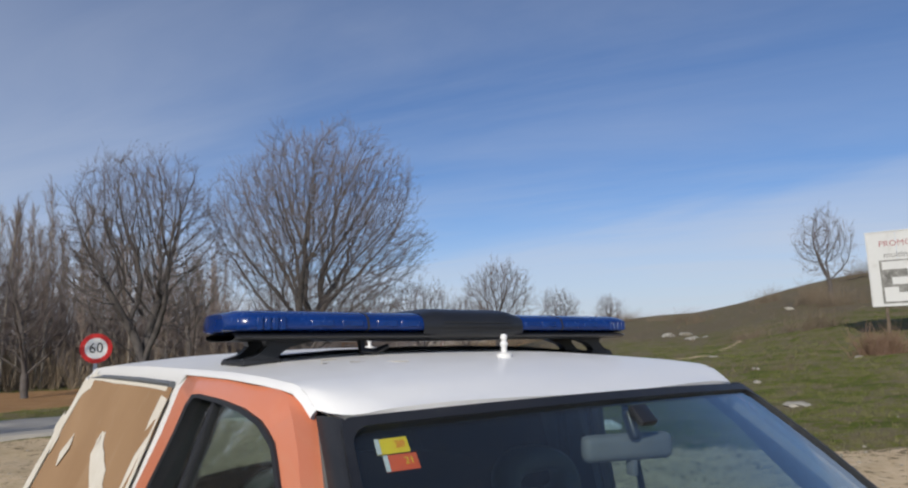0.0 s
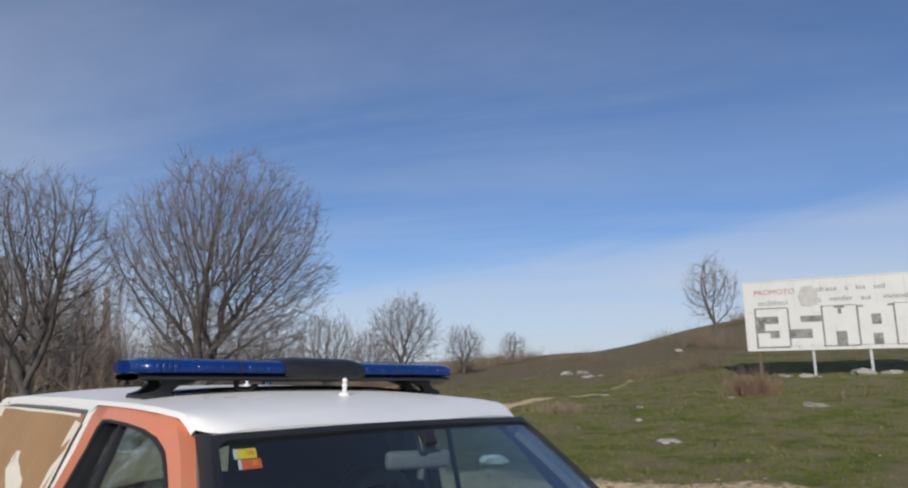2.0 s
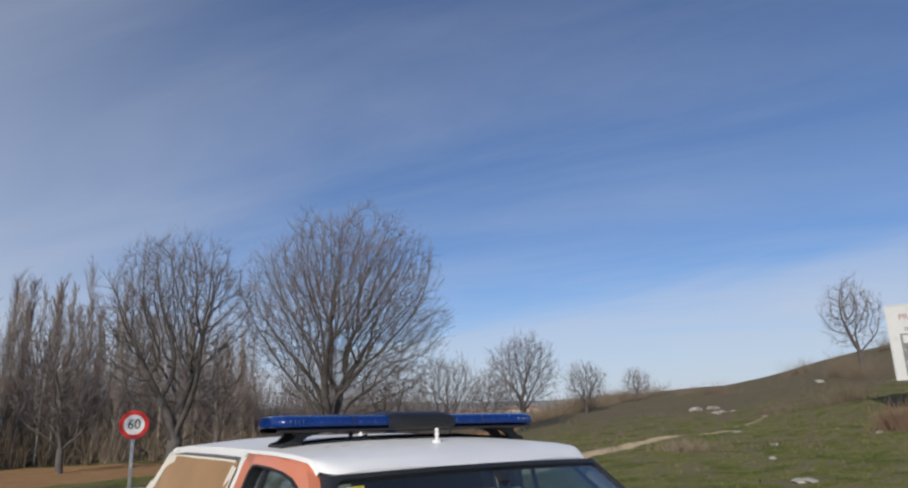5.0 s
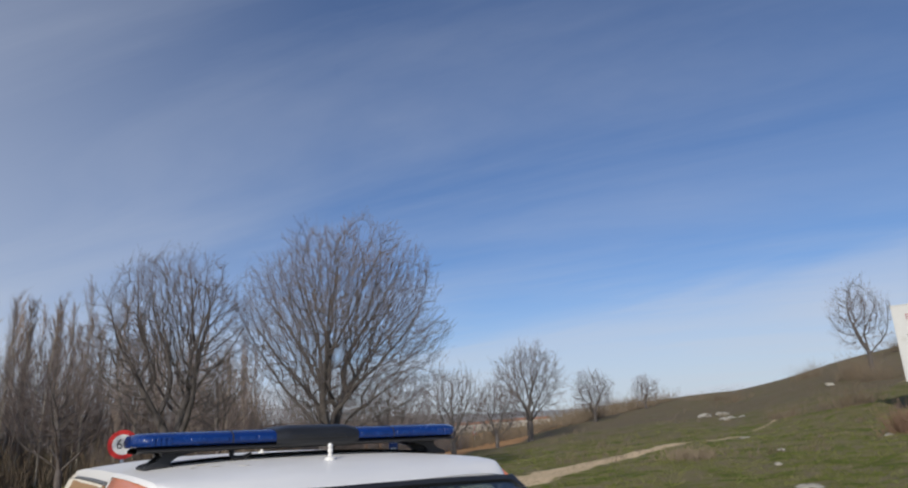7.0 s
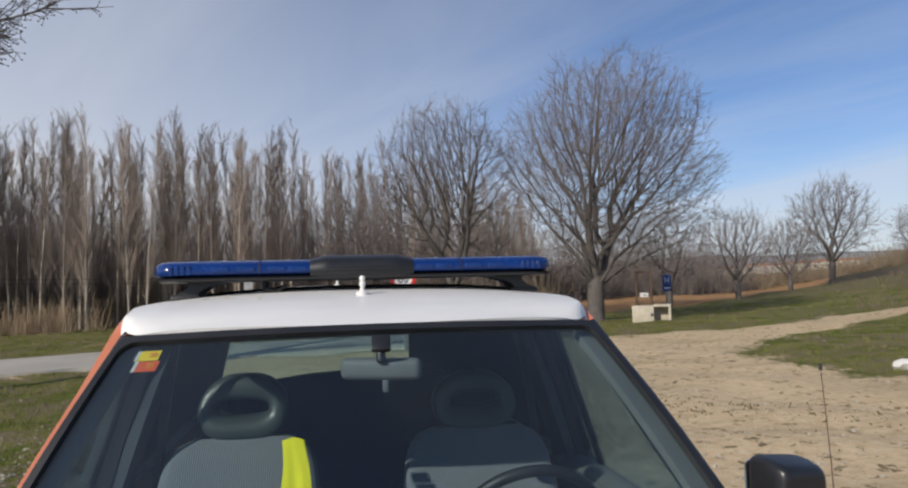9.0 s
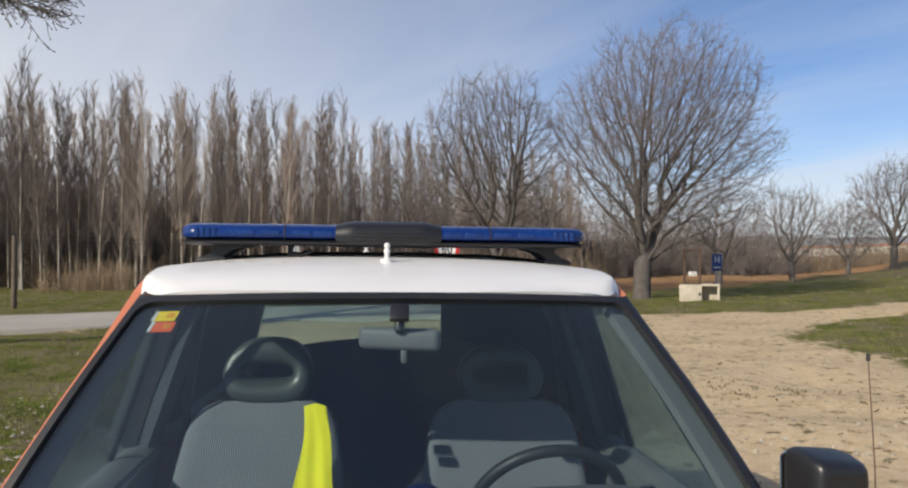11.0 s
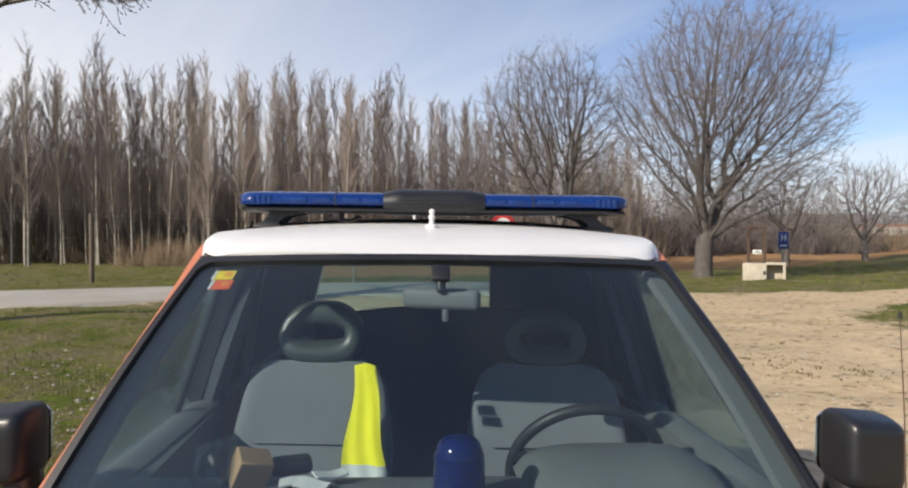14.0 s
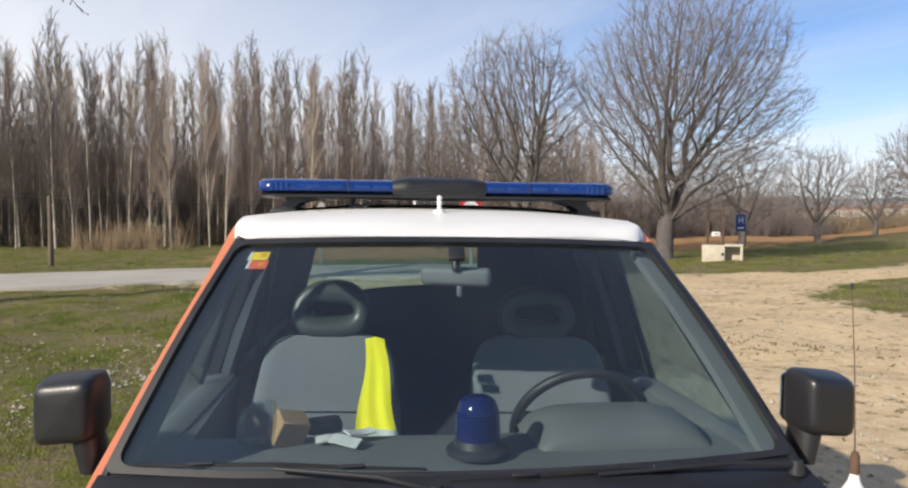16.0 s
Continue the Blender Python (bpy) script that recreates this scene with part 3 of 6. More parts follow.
def bare_tree(name, m, label, seed, crown, centre, fork, trunk_r, points, reach, lean=0.0, group="", twig_r=0.005, short=0.3, stems=9, twigs=4):
    """A leafless broad tree that grows limb by limb towards points strewn through its crown. crown: half widths across and up of its outline; centre: the outline's middle, sideways and up; reach: the length of one shoot."""
    rnd = random.Random(seed)
    tree = thing(name, m, label, "tree", group)
    mid = Vector((centre[0], 0, centre[1]))
    lobes = [(rnd.uniform(0, 6.3), a, k) for a, k in ((0.05, 2), (0.05, 3), (0.035, 5))]
    goals = []
    while len(goals) < points:
        d = Vector((rnd.gauss(0, 1), rnd.gauss(0, 1), rnd.gauss(0, 1))).normalized()
        f = 0.86 * rnd.random() ** 0.4 * (1.0 + 0.28 * noise.noise(d * 2.6 + Vector((seed, 0, 0)))) * (1 + sum(a * math.sin(k * math.atan2(d.y, d.x) + ph + 2.5 * d.z) for ph, a, k in lobes))
        q = mid + Vector((d.x * crown[0], d.y * crown[0], d.z * crown[1])) * f
        if q.z > fork * 0.75 and (q.z > fork + 0.9 or math.hypot(q.x, q.y) > 0.9):
            goals.append(q)
    pts, radii, _ = bent(rnd, Vector((0, 0, -0.3)), Vector((lean, 0, 1)), fork + 0.3, 1, 1, 6, 0.03, 0.0)
    node, parent = list(pts), [-1] + list(range(len(pts) - 1))
    ways = [Vector((lean, 0, 1))] * len(pts)

    def add(p, k, way):
        node.append(p)
        parent.append(k)
        ways.append(way)
        return len(node) - 1
    # leading stems that fan out of the fork
    for i in range(stems):
        az = 2.39996 * i + rnd.uniform(-0.3, 0.3)
        rise = radians(lerp_to(84, 24, (i + 0.5) / stems) + rnd.uniform(-5, 5))
        aim = Vector((math.cos(az) * math.cos(rise) * crown[0], math.sin(az) * math.cos(rise) * crown[0], math.sin(rise) * crown[0]))
        way = (aim.normalized() + Vector((0, 0, 0.35))).normalized()
        k = rnd.choice((4, 5, 5, 6, 6, 6))
        p = node[k].copy()
        for j in range(max(3, int(crown[1] * 0.30 / reach))):
            way = (way + Vector((rnd.gauss(0, 0.07), rnd.gauss(0, 0.07), rnd.gauss(0, 0.05) + 0.02))).normalized()
            p = p + way * reach
            k = add(p, k, way)
    live = goals
    for _ in range(90):
        tree_of = kdtree.KDTree(len(node))
        for i, p in enumerate(node):
            tree_of.insert(p, i)
        tree_of.balance()
        pull, left = {}, []
        for g in live:
            _, k, dist = tree_of.find(g)
            if dist < reach * 1.1:
                continue
            left.append(g)
            pull[k] = pull.get(k, Vector()) + (g - node[k]) / max(dist, 1e-6)
        live = left
        grown = 0
        for k, v in pull.items():
            if k < 4 or v.length < 1e-4:
                continue
            way = (v.normalized() + ways[k] * 0.9 + (node[k] - mid).normalized() * 0.4 + Vector((rnd.gauss(0, 0.12), rnd.gauss(0, 0.12), rnd.gauss(0, 0.12) + 0.05))).normalized()
            p = node[k] + way * reach
            if way.dot(ways[k]) > 0.45 and tree_of.find(p)[2] > reach * 0.4:
                add(p, k, way)
                grown += 1
        if not grown or len(live) < points * 0.01:
            break
    kids = [[] for _ in node]
    for i, k in enumerate(parent):
        if k >= 0:
            kids[k].append(i)
    load = [0.0] * len(node)
    for i in range(len(node) - 1, -1, -1):
        load[i] = sum(load[c] for c in kids[i]) + (0.03 if kids[i] else 1.0)
    top = load[0]
    size = [max(twig_r, trunk_r * (v / top) ** 0.52) for v in load]
    wood, fine = Tubes(), Tubes()
    starts = [(0, -1)]
    while starts:
        i, base = starts.pop()
        chain, rr = ([node[base]], [min(size[base], size[i] * 1.25)]) if base >= 0 else ([], [])
        while True:
            chain.append(node[i])
            rr.append(size[i])
            if not kids[i]:
                break
            best = max(kids[i], key=lambda c: load[c])
            starts.extend((c, i) for c in kids[i] if c != best)
            i = best
        if base < 0:
            rr[0] *= 1.45
            rr[1] *= 1.12
        thick = rr[1] if len(rr) > 1 else rr[0]
        rr[-1] = twig_r * 0.6
        (wood if thick > twig_r * 2.6 else fine).add(chain, rr, 10 if thick > 0.1 else 6 if thick > 0.04 else 4 if thick > 0.015 else 3)
    # long thin shoots at the ends of the branches, and short twigs along them
    def brush(a, way, length, r):
        b = a + way * length * 0.5
        c = b + (way + Vector((rnd.gauss(0, 0.14), rnd.gauss(0, 0.14), rnd.gauss(0, 0.14) + 0.1))).normalized() * length * 0.5
        fine.add([a, b, c], [r, r * 0.8, r * 0.4], 3)
        for _ in range(twigs):
            f = rnd.uniform(0.15, 0.95)
            q = a.lerp(b, f * 2) if f < 0.5 else b.lerp(c, f * 2 - 1)
            fine.spike(q, q + (spread(rnd, way, radians(rnd.uniform(18, 45))) + Vector((0, 0, 0.1))).normalized() * length * rnd.uniform(0.25, 0.5), r * 0.8)
    for i, p in enumerate(node):
        if size[i] > twig_r * 4 or i < 8:
            continue
        out = p - mid
        out = Vector((out.x * 1.2, out.y * 1.2, out.z + crown[1] * 0.25)).normalized()
        for _ in range(2 if not kids[i] else 1):
            way = (spread(rnd, ways[i], radians(rnd.uniform(8, 40))) + out * 0.75 + Vector((0, 0, 0.05))).normalized()
            brush(p - ways[i] * reach * rnd.random() * 0.5, way, short * rnd.uniform(0.8, 2.0) * (1.0 if not kids[i] else 0.7), twig_r * 0.8)
    wood.link("trunk", M["bark"], tree, "grey bark trunk and main limbs")
    fine.link("crown", M["twig"], tree, "fine leafless twigs")
    return tree


def lerp_to(a, b, f):
    return a + (b - a) * f


def stand(x, y, turn=0.0, size=1.0):
    return pose(x, y, ground_at(x, y), 0, 0, turn) @ Matrix.Diagonal((size, size, size, 1))


bare_tree("elm_tree", stand(8.9, 24.0), "large leafless spreading tree with a thick forked trunk", 11, (4.6, 4.75), (0.75, 6.15), 1.5, 0.33, 9500, 0.2, group="bare trees", twig_r=0.0054, short=0.36, stems=14, twigs=3)
bare_tree("elm_tree", stand(3.5, 25.8), "tall leafless tree with a split trunk by the road", 29, (3.05, 4.0), (-0.2, 5.75), 1.3, 0.28, 4600, 0.2, group="bare trees", twig_r=0.0056, short=0.34, stems=9, twigs=3)
bare_tree("elm_tree", stand(23.5, 39.0), "small bare round-headed tree beside the fields", 31, (2.5, 2.6), (0.1, 3.5), 1.1, 0.18, 1500, 0.22, group="bare trees", twig_r=0.007, short=0.4, stems=6, twigs=3)
bare_tree("elm_tree", stand(36.0, 47.2), "bare round-headed tree at the field's edge", 37, (3.4, 3.8), (0.2, 5.0), 1.5, 0.26, 2200, 0.27, group="bare trees", twig_r=0.008, short=0.5, stems=7, twigs=3)
bare_tree("elm_tree", stand(31.0, 45.0), "low leafless tree at the field's edge", 41, (2.2, 2.3), (0.1, 3.0), 0.9, 0.16, 1400, 0.21, group="bare trees", twig_r=0.008, short=0.42, stems=6, twigs=3)
bare_tree("elm_tree", stand(54.5, 59.5), "bare tree on the meadow's far edge", 43, (2.6, 2.6), (0.0, 3.3), 0.9, 0.18, 1200, 0.26, group="bare trees", twig_r=0.010, short=0.5, stems=5, twigs=3)
bare_tree("elm_tree", stand(65.5, 62.0), "small bare tree on the meadow's far edge", 47, (1.7, 2.0), (0.0, 2.3), 0.7, 0.14, 800, 0.24, group="bare trees", twig_r=0.010, short=0.45, stems=4)
bare_tree("hill_tree", stand(62.5, 31.6), "lone leafless tree on the hillside", 53, (2.6, 3.7), (-0.4, 4.9), 2.0, 0.2, 800, 0.3, lean=-0.05, group="bare trees", twig_r=0.009, short=0.55, stems=3, twigs=3)
bare_tree("ash_tree", stand(17.5, 36.0), "leafless tree standing behind the big one", 59, (2.8, 2.5), (0.0, 3.4), 0.8, 0.16, 1300, 0.24, group="bare trees", twig_r=0.007, short=0.42, stems=6, twigs=3)
bare_tree("ash_tree", stand(13.0, 35.5), "leafless tree standing behind the big one", 61, (2.6, 2.8), (0.0, 3.6), 0.8, 0.16, 1300, 0.24, group="bare trees", twig_r=0.007, short=0.42, stems=6, twigs=3)
bare_tree("ash_tree", stand(0.2, 32.5), "leafless tree at the edge of the grove", 67, (2.4, 3.0), (0.0, 3.9), 0.9, 0.15, 1300, 0.24, group="bare trees", twig_r=0.007, short=0.42, stems=6, twigs=3)
bare_tree("ash_tree", stand(6.8, 33.5), "leafless tree standing behind the roadside pair", 68, (2.4, 2.8), (0.0, 3.6), 0.9, 0.15, 1300, 0.24, group="bare trees", twig_r=0.007, short=0.42, stems=6, twigs=3)


def poplar(seed, tall, branches, twigs, thick):
    """One slim bare poplar: a straight pale stem and steep twigs."""
    rnd = random.Random(seed)
    tree = thing("poplar_tree", pose(0, 0, 0), "slim bare poplar with a pale straight trunk in a planted grove", "tree", "poplar grove")
    stem, crown = Tubes(), Tubes()
    pts, radii, _ = bent(rnd, Vector((0, 0, -0.2)), Vector((rnd.gauss(0, 0.02), rnd.gauss(0, 0.02), 1)), tall * 0.97, 0.07, 0.008, 9, 0.012, 0.0)
    stem.add(pts, radii, 6)
    for k in range(branches):
        f = 0.12 + 0.86 * ((k + rnd.random()) / branches) ** 0.9
        q, d = at_along(pts, f)
        way = spread(rnd, Vector((0, 0, 1)), radians(rnd.uniform(9, 31)))
        length = tall * (0.165 * (1 - f) + 0.07) * rnd.uniform(0.6, 1.2)
        bp, br, _ = bent(rnd, q, way, length, thick * 1.5, thick * 0.6, 2, 0.05, 0.06)
        crown.add(bp, br, 3)
        for j in range(twigs):
            q2, d2 = at_along(bp, rnd.uniform(0.1, 1.0))
            crown.spike(q2, q2 + spread(rnd, d2, radians(rnd.uniform(8, 38))) * length * rnd.uniform(0.22, 0.55), thick * 0.95)
    stem.link("trunk", M["poplar_bark"], tree, "pale grey trunk")
    crown.link("crown", M["poplar_twig"], tree, "steep brown twigs")
    return tree


def build_grove():
    rnd = random.Random(77)
    near = [poplar(100 + k, 10.6 + 0.25 * k, 66, 16, 0.0076) for k in range(5)]
    deep = [poplar(120 + k, 10.8 + 0.3 * k, 44, 11, 0.0135) for k in range(3)]
    made = {"near": 0, "deep": 0}
    for row in range(8):
        kinds, key = (near, "near") if row < 4 else (deep, "deep")
        x = -44 + (row % 2) * 0.8
        while x < 10 + row * 0.6:
            px, py = x + rnd.gauss(0, 0.3), 35.0 + row * 2.0 + (x + 16) * 0.12 + rnd.gauss(0, 0.35)
            x += 1.06 if row < 4 else 1.9
            if row < 2 and px > -4:
                continue
            s = rnd.uniform(0.93, 1.03) * float(np.interp(px, (-44, -13, -5, 3, 14), (1.0, 1.02, 0.98, 0.88, 0.62)))
            if rnd.random() < 0.06:
                s *= 1.1
            m = pose(px, py, ground_at(px, py), rnd.gauss(0, 0.8), rnd.gauss(0, 0.8), rnd.uniform(0, 360)) @ Matrix.Diagonal((s, s, s, 1))
            k = made[key]
            made[key] += 1
            if k < len(kinds):
                kinds[k].matrix_basis = m
            else:
                copy_thing(kinds[k % len(kinds)], pose(0, 0, 0)).matrix_basis = m


build_grove()


def thicket(name, label, category, area, count, tall, material, seed, r=0.012, per=7, wide=0.5):
    """Dense low growth: sprays of bent stems scattered by area(rnd)."""
    rnd = random.Random(seed)
    t = Tubes()
    for _ in range(count):
        x, y, k = area(rnd)
        if seg_dist(np.array([x]), np.array([y]), ROAD)[0] < 2.7:
            continue
        base = Vector((x, y, ground_at(x, y) - 0.05))
        for _ in range(per):
            h = tall * k * rnd.uniform(0.45, 1.1)
            way = Vector((rnd.gauss(0, wide), rnd.gauss(0, wide), 1))
            pts, radii, _ = bent(rnd, base + Vector((rnd.gauss(0, 0.12), rnd.gauss(0, 0.12), 0)), way, h, r, r * 0.45, 3, 0.16, 0.05)
            t.add(pts, radii, 3)
    ob = t.link(name, material)
    return tagged(ob, label, category, kind="stuff")




def under_grove(q):
    x = q.uniform(-48, 12)
    return x, 36.5 + (x + 16) * 0.12 + abs(q.gauss(0, 7)), q.uniform(0.5, 1.2)


def deep_grove(q):
    x = q.uniform(-50, 14)
    return x, 42 + (x + 16) * 0.12 + q.uniform(0, 14), q.uniform(0.6, 1.15)


def behind_trees(q):
    x = q.uniform(2, 36)
    return x, 40 + (x - 4) * 0.55 + q.uniform(0, 16), q.uniform(0.5, 1.2)


def meadow_hedge(q):
    f = q.random() ** 1.3
    return 36 + f * 46, 56 + f * 15 + q.uniform(0, 9), q.uniform(0.35, 1.0)


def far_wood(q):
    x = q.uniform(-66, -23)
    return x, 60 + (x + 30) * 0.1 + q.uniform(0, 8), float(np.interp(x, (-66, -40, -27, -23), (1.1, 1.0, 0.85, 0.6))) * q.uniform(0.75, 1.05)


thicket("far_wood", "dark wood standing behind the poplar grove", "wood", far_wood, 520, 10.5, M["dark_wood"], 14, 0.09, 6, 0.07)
thicket("undergrowth", "tangled dark brown undergrowth at the foot of the grove", "brush", under_grove, 1250, 2.6, M["scrub"], 5, 0.02, 7, 0.35)
thicket("saplings", "close-set thin bare saplings among the poplars", "brush", deep_grove, 1900, 8.2, M["poplar_twig"], 9, 0.018, 4, 0.1)
thicket("brushwood", "leafless brown brushwood behind the roadside trees", "brush", behind_trees, 1300, 5.2, M["twig"], 6, 0.016, 7, 0.34)
thicket("hedge", "low brown hedge along the meadow's far edge", "hedge", meadow_hedge, 550, 2.9, M["scrub"], 7, 0.022, 8, 0.6)
def hillside(q):
    az, r = radians(q.uniform(38, 82)), 24 * (95 / 24) ** q.random()
    x, y = EYE[0] + r * math.sin(az), EYE[1] + r * math.cos(az)
    clump = math.sin(x * 0.5 + 2 * math.sin(y * 0.3)) + math.sin(y * 0.6 + 1.5 * math.sin(x * 0.4))
    return x, y, max(0.15, 0.45 + 0.45 * clump) * q.uniform(0.5, 1.2)


thicket("heath", "low dry heath tufts dotted over the hillside", "heath", hillside, 1000, 0.55, M["scrub"], 12, 0.013, 6, 0.8)
def yard_tufts(q):
    if q.random() < 0.55:
        f = q.random()
        return 2.6 + 6.4 * f + q.gauss(0, 0.25), 6.9 - 3.3 * f + 0.5 * math.sin(f * 7) + q.gauss(0, 0.18), q.uniform(0.4, 1.1)
    return q.uniform(1.6, 9.0), q.uniform(2.0, 12.0), q.uniform(0.3, 1.0)


thicket("tufts", "low brown weed tufts on the bare earth", "weeds", yard_tufts, 420, 0.1, M["tuft"], 21, 0.017, 8, 1.7)
thicket("reeds", "pale dry reeds at the edge of the grove", "reeds", lambda q: (q.gauss(-16.0, 1.2), q.gauss(33.2, 0.5), q.uniform(0.6, 1.1)), 80, 1.8, M["reed"], 8, 0.012, 8, 0.3)


def bush(x, y, tall, wide, material, label, seed, count=26):
    thing_ob = thicket("bush", label, "bush", lambda q: (x + q.gauss(0, wide * 0.35), y + q.gauss(0, wide * 0.35), q.uniform(0.5, 1.1)), count, tall, material, seed, 0.009, 9, 0.6)
    del thing_ob["kind"]
    return tagged(thing_ob, group="hillside bushes")


bush(24.6, 10.3, 1.25, 0.8, M["rustbush"], "rust-brown leafless bush before the hoarding", 71, 60)
bush(56.2, 27.4, 1.9, 2.6, M["scrub"], "dark dry bush on the hillside", 72)
bush(61.0, 32.2, 2.6, 2.2, M["scrub"], "dark dry bush beneath the lone tree", 73, 60)
bush(38.6, 20.3, 1.4, 1.8, M["scrub"], "dark dry bush on the hillside", 74, 44)
bush(37.4, 23.9, 1.0, 1.4, M["scrub"], "small dark bush on the hillside", 75)
bush(18.4, 14.6, 0.6, 1.2, M["scrub"], "low dark bush on the green slope", 76, 44)
bush(62.0, 46.0, 1.3, 2.2, M["scrub"], "low dark bush on the hill's ridge", 81, 24)
bush(70.0, 58.0, 1.6, 2.6, M["scrub"], "low dark bush on the hill's ridge", 82, 26)
bush(58.5, 29.8, 1.2, 1.0, M["scrub"], "dark bush beside the lone tree", 83, 24)
bush(76.0, 46.0, 2.2, 2.5, M["scrub"], "dark bush on the hill's crest", 78, 40)
bush(90.0, 42.0, 2.4, 4.0, M["scrub"], "dark bush on the hill's crest", 79, 50)
bush(68.0, 52.0, 1.8, 2.5, M["scrub"], "dark bush on the hillside", 80, 30)

# ---- the car ----
M["blue_lens"] = surface("blue_lens", (0.002, 0.02, 0.12), (0.004, 0.034, 0.18), 0.2, 6, 60, 0.03, 0.001, coat=0.25, spec=0.35)
M["led"] = surface("led_unit", (0.003, 0.026, 0.135), (0.006, 0.042, 0.2), 0.2, 20, 120, 0.2, 0.001)
M["card"] = surface("brown_card", (0.30, 0.175, 0.085), (0.36, 0.22, 0.115), 0.85, 2.5, 60, 0.12, 0.001, dirt=(0.42, 0.3, 0.19), dirt_amount=0.2)
M["tape"] = surface("masking_tape", (0.62, 0.56, 0.46), (0.72, 0.67, 0.58), 0.7, 9, 70, 0.3, 0.001)
M["vest"] = surface("hi_vis_cloth", (0.86, 0.78, 0.004), (0.9, 0.83, 0.008), 0.75, 8, 160, 0.2, 0.001)
M["silver_band"] = surface("reflective_band", (0.5, 0.52, 0.53), (0.62, 0.64, 0.65), 0.4, 8, 90, 0.1, 0.001)
M["paper"] = surface("white_paper", (0.52, 0.52, 0.51), (0.62, 0.62, 0.61), 0.8, 5, 60, 0.05, 0.001)
M["yellow_tag"] = surface("yellow_tag", (0.8, 0.55, 0.01), (0.85, 0.6, 0.02), 0.5, 9, 60, 0.0)
M["red_tag"] = surface("red_tag", (0.7, 0.09, 0.02), (0.75, 0.11, 0.03), 0.5, 9, 60, 0.0)
M["headrest"] = surface("headrest_vinyl", (0.035, 0.045, 0.043), (0.055, 0.066, 0.062), 0.42, 4, 180, 0.2, 0.001)
M["whiteplastic"] = surface("white_plastic", (0.72, 0.71, 0.68), (0.78, 0.77, 0.75), 0.35, 6, 60, 0.0, dirt=(0.5, 0.46, 0.38), dirt_amount=0.15)
M["pillar_grey"] = surface("pillar_lining", (0.11, 0.118, 0.118), (0.155, 0.16, 0.158), 0.7, 4, 120, 0.1, 0.001)
M["dome"] = surface("beacon_blue", (0.002, 0.008, 0.07), (0.003, 0.014, 0.11), 0.16, 6, 60, 0.03, 0.001, coat=0.2, spec=0.35)
M["wrap"] = glass("clear_wrap", (0.85, 0.87, 0.88), 0.15)


def ribbed_cloth():
    """Grey seat cloth with narrow upright ribs."""
    g = Nodes("seat_cloth")
    co = g.add("ShaderNodeTexCoord").outputs["Object"]
    wave = g.add("ShaderNodeTexWave", Scale=48.0, Distortion=0.8, Detail=2.0, Detail_Scale=3.0)
    g.link(co, wave.inputs["Vector"])
    grain = g.noise(co, 220.0, 3, 0.6)
    col = g.mix(g.span(wave.outputs["Fac"], 0.2, 0.8), (0.142, 0.152, 0.17), (0.172, 0.183, 0.2))
    col = g.mix(g.span(g.noise(co, 5.0, 4, 0.6), 0.4, 0.75, 0.0, 0.45), col, (0.19, 0.198, 0.212))
    p = g.add("ShaderNodeBsdfPrincipled", Roughness=0.95, Specular_IOR_Level=0.15, Sheen_Weight=0.2)
    g.link(col, p.inputs["Base Color"])
    g.link(g.bump(g.math("ADD", wave.outputs["Fac"], g.math("MULTIPLY", grain, 0.6)), 0.4, 0.003), p.inputs["Normal"])
    g.link(p.outputs[0], g.out.inputs["Surface"])
    return g.m


M["cloth"] = ribbed_cloth()

car = thing("car", pose(-0.025, 0, 0, 0, 0.75, 4.4), "white-roofed orange off-road car with a boarded-up side window", "car")


def lerp(a, b, t):
    return a + (b - a) * t


def side_x(z, y=0.0):
    """Half width of the car's flank at a height; the cabin narrows to the front."""
    wide = float(np.interp(z, (0.3, 0.55, 0.95, 1.05, 1.15, 1.3, 1.45, 1.55, 1.63, 1.71), (0.74, 0.80, 0.81, 0.80, 0.782, 0.732, 0.68, 0.64, 0.612, 0.582)))
    wide -= 0.04 * min(1.0, max(0.0, (y - 0.2) / 1.2))
    return wide - min(1.0, max(0.0, (-0.1 - y) / 0.4)) * float(np.interp(z, (0.95, 1.12, 1.55), (0.0, 0.016, 0.022)))


def flank(sgn, off):
    return lambda y, z: (sgn * (side_x(z, y) + off), y, z)


ROOF_Y = (-0.53, -0.49, -0.42, -0.3, -0.2, 0.0, 0.4, 0.9, 1.25, 1.4, 1.48)
ROOF_Z = (1.645, 1.660, 1.680, 1.703, 1.715, 1.73, 1.742, 1.735, 1.715, 1.695, 1.67)
EDGE_Y = (-0.47, -0.44, -0.40, -0.35, -0.245, -0.13, 0.05, 0.5, 1.0, 1.3, 1.42)
EDGE_Z = (1.632, 1.652, 1.670, 1.682, 1.692, 1.697, 1.70, 1.703, 1.70, 1.688, 1.66)


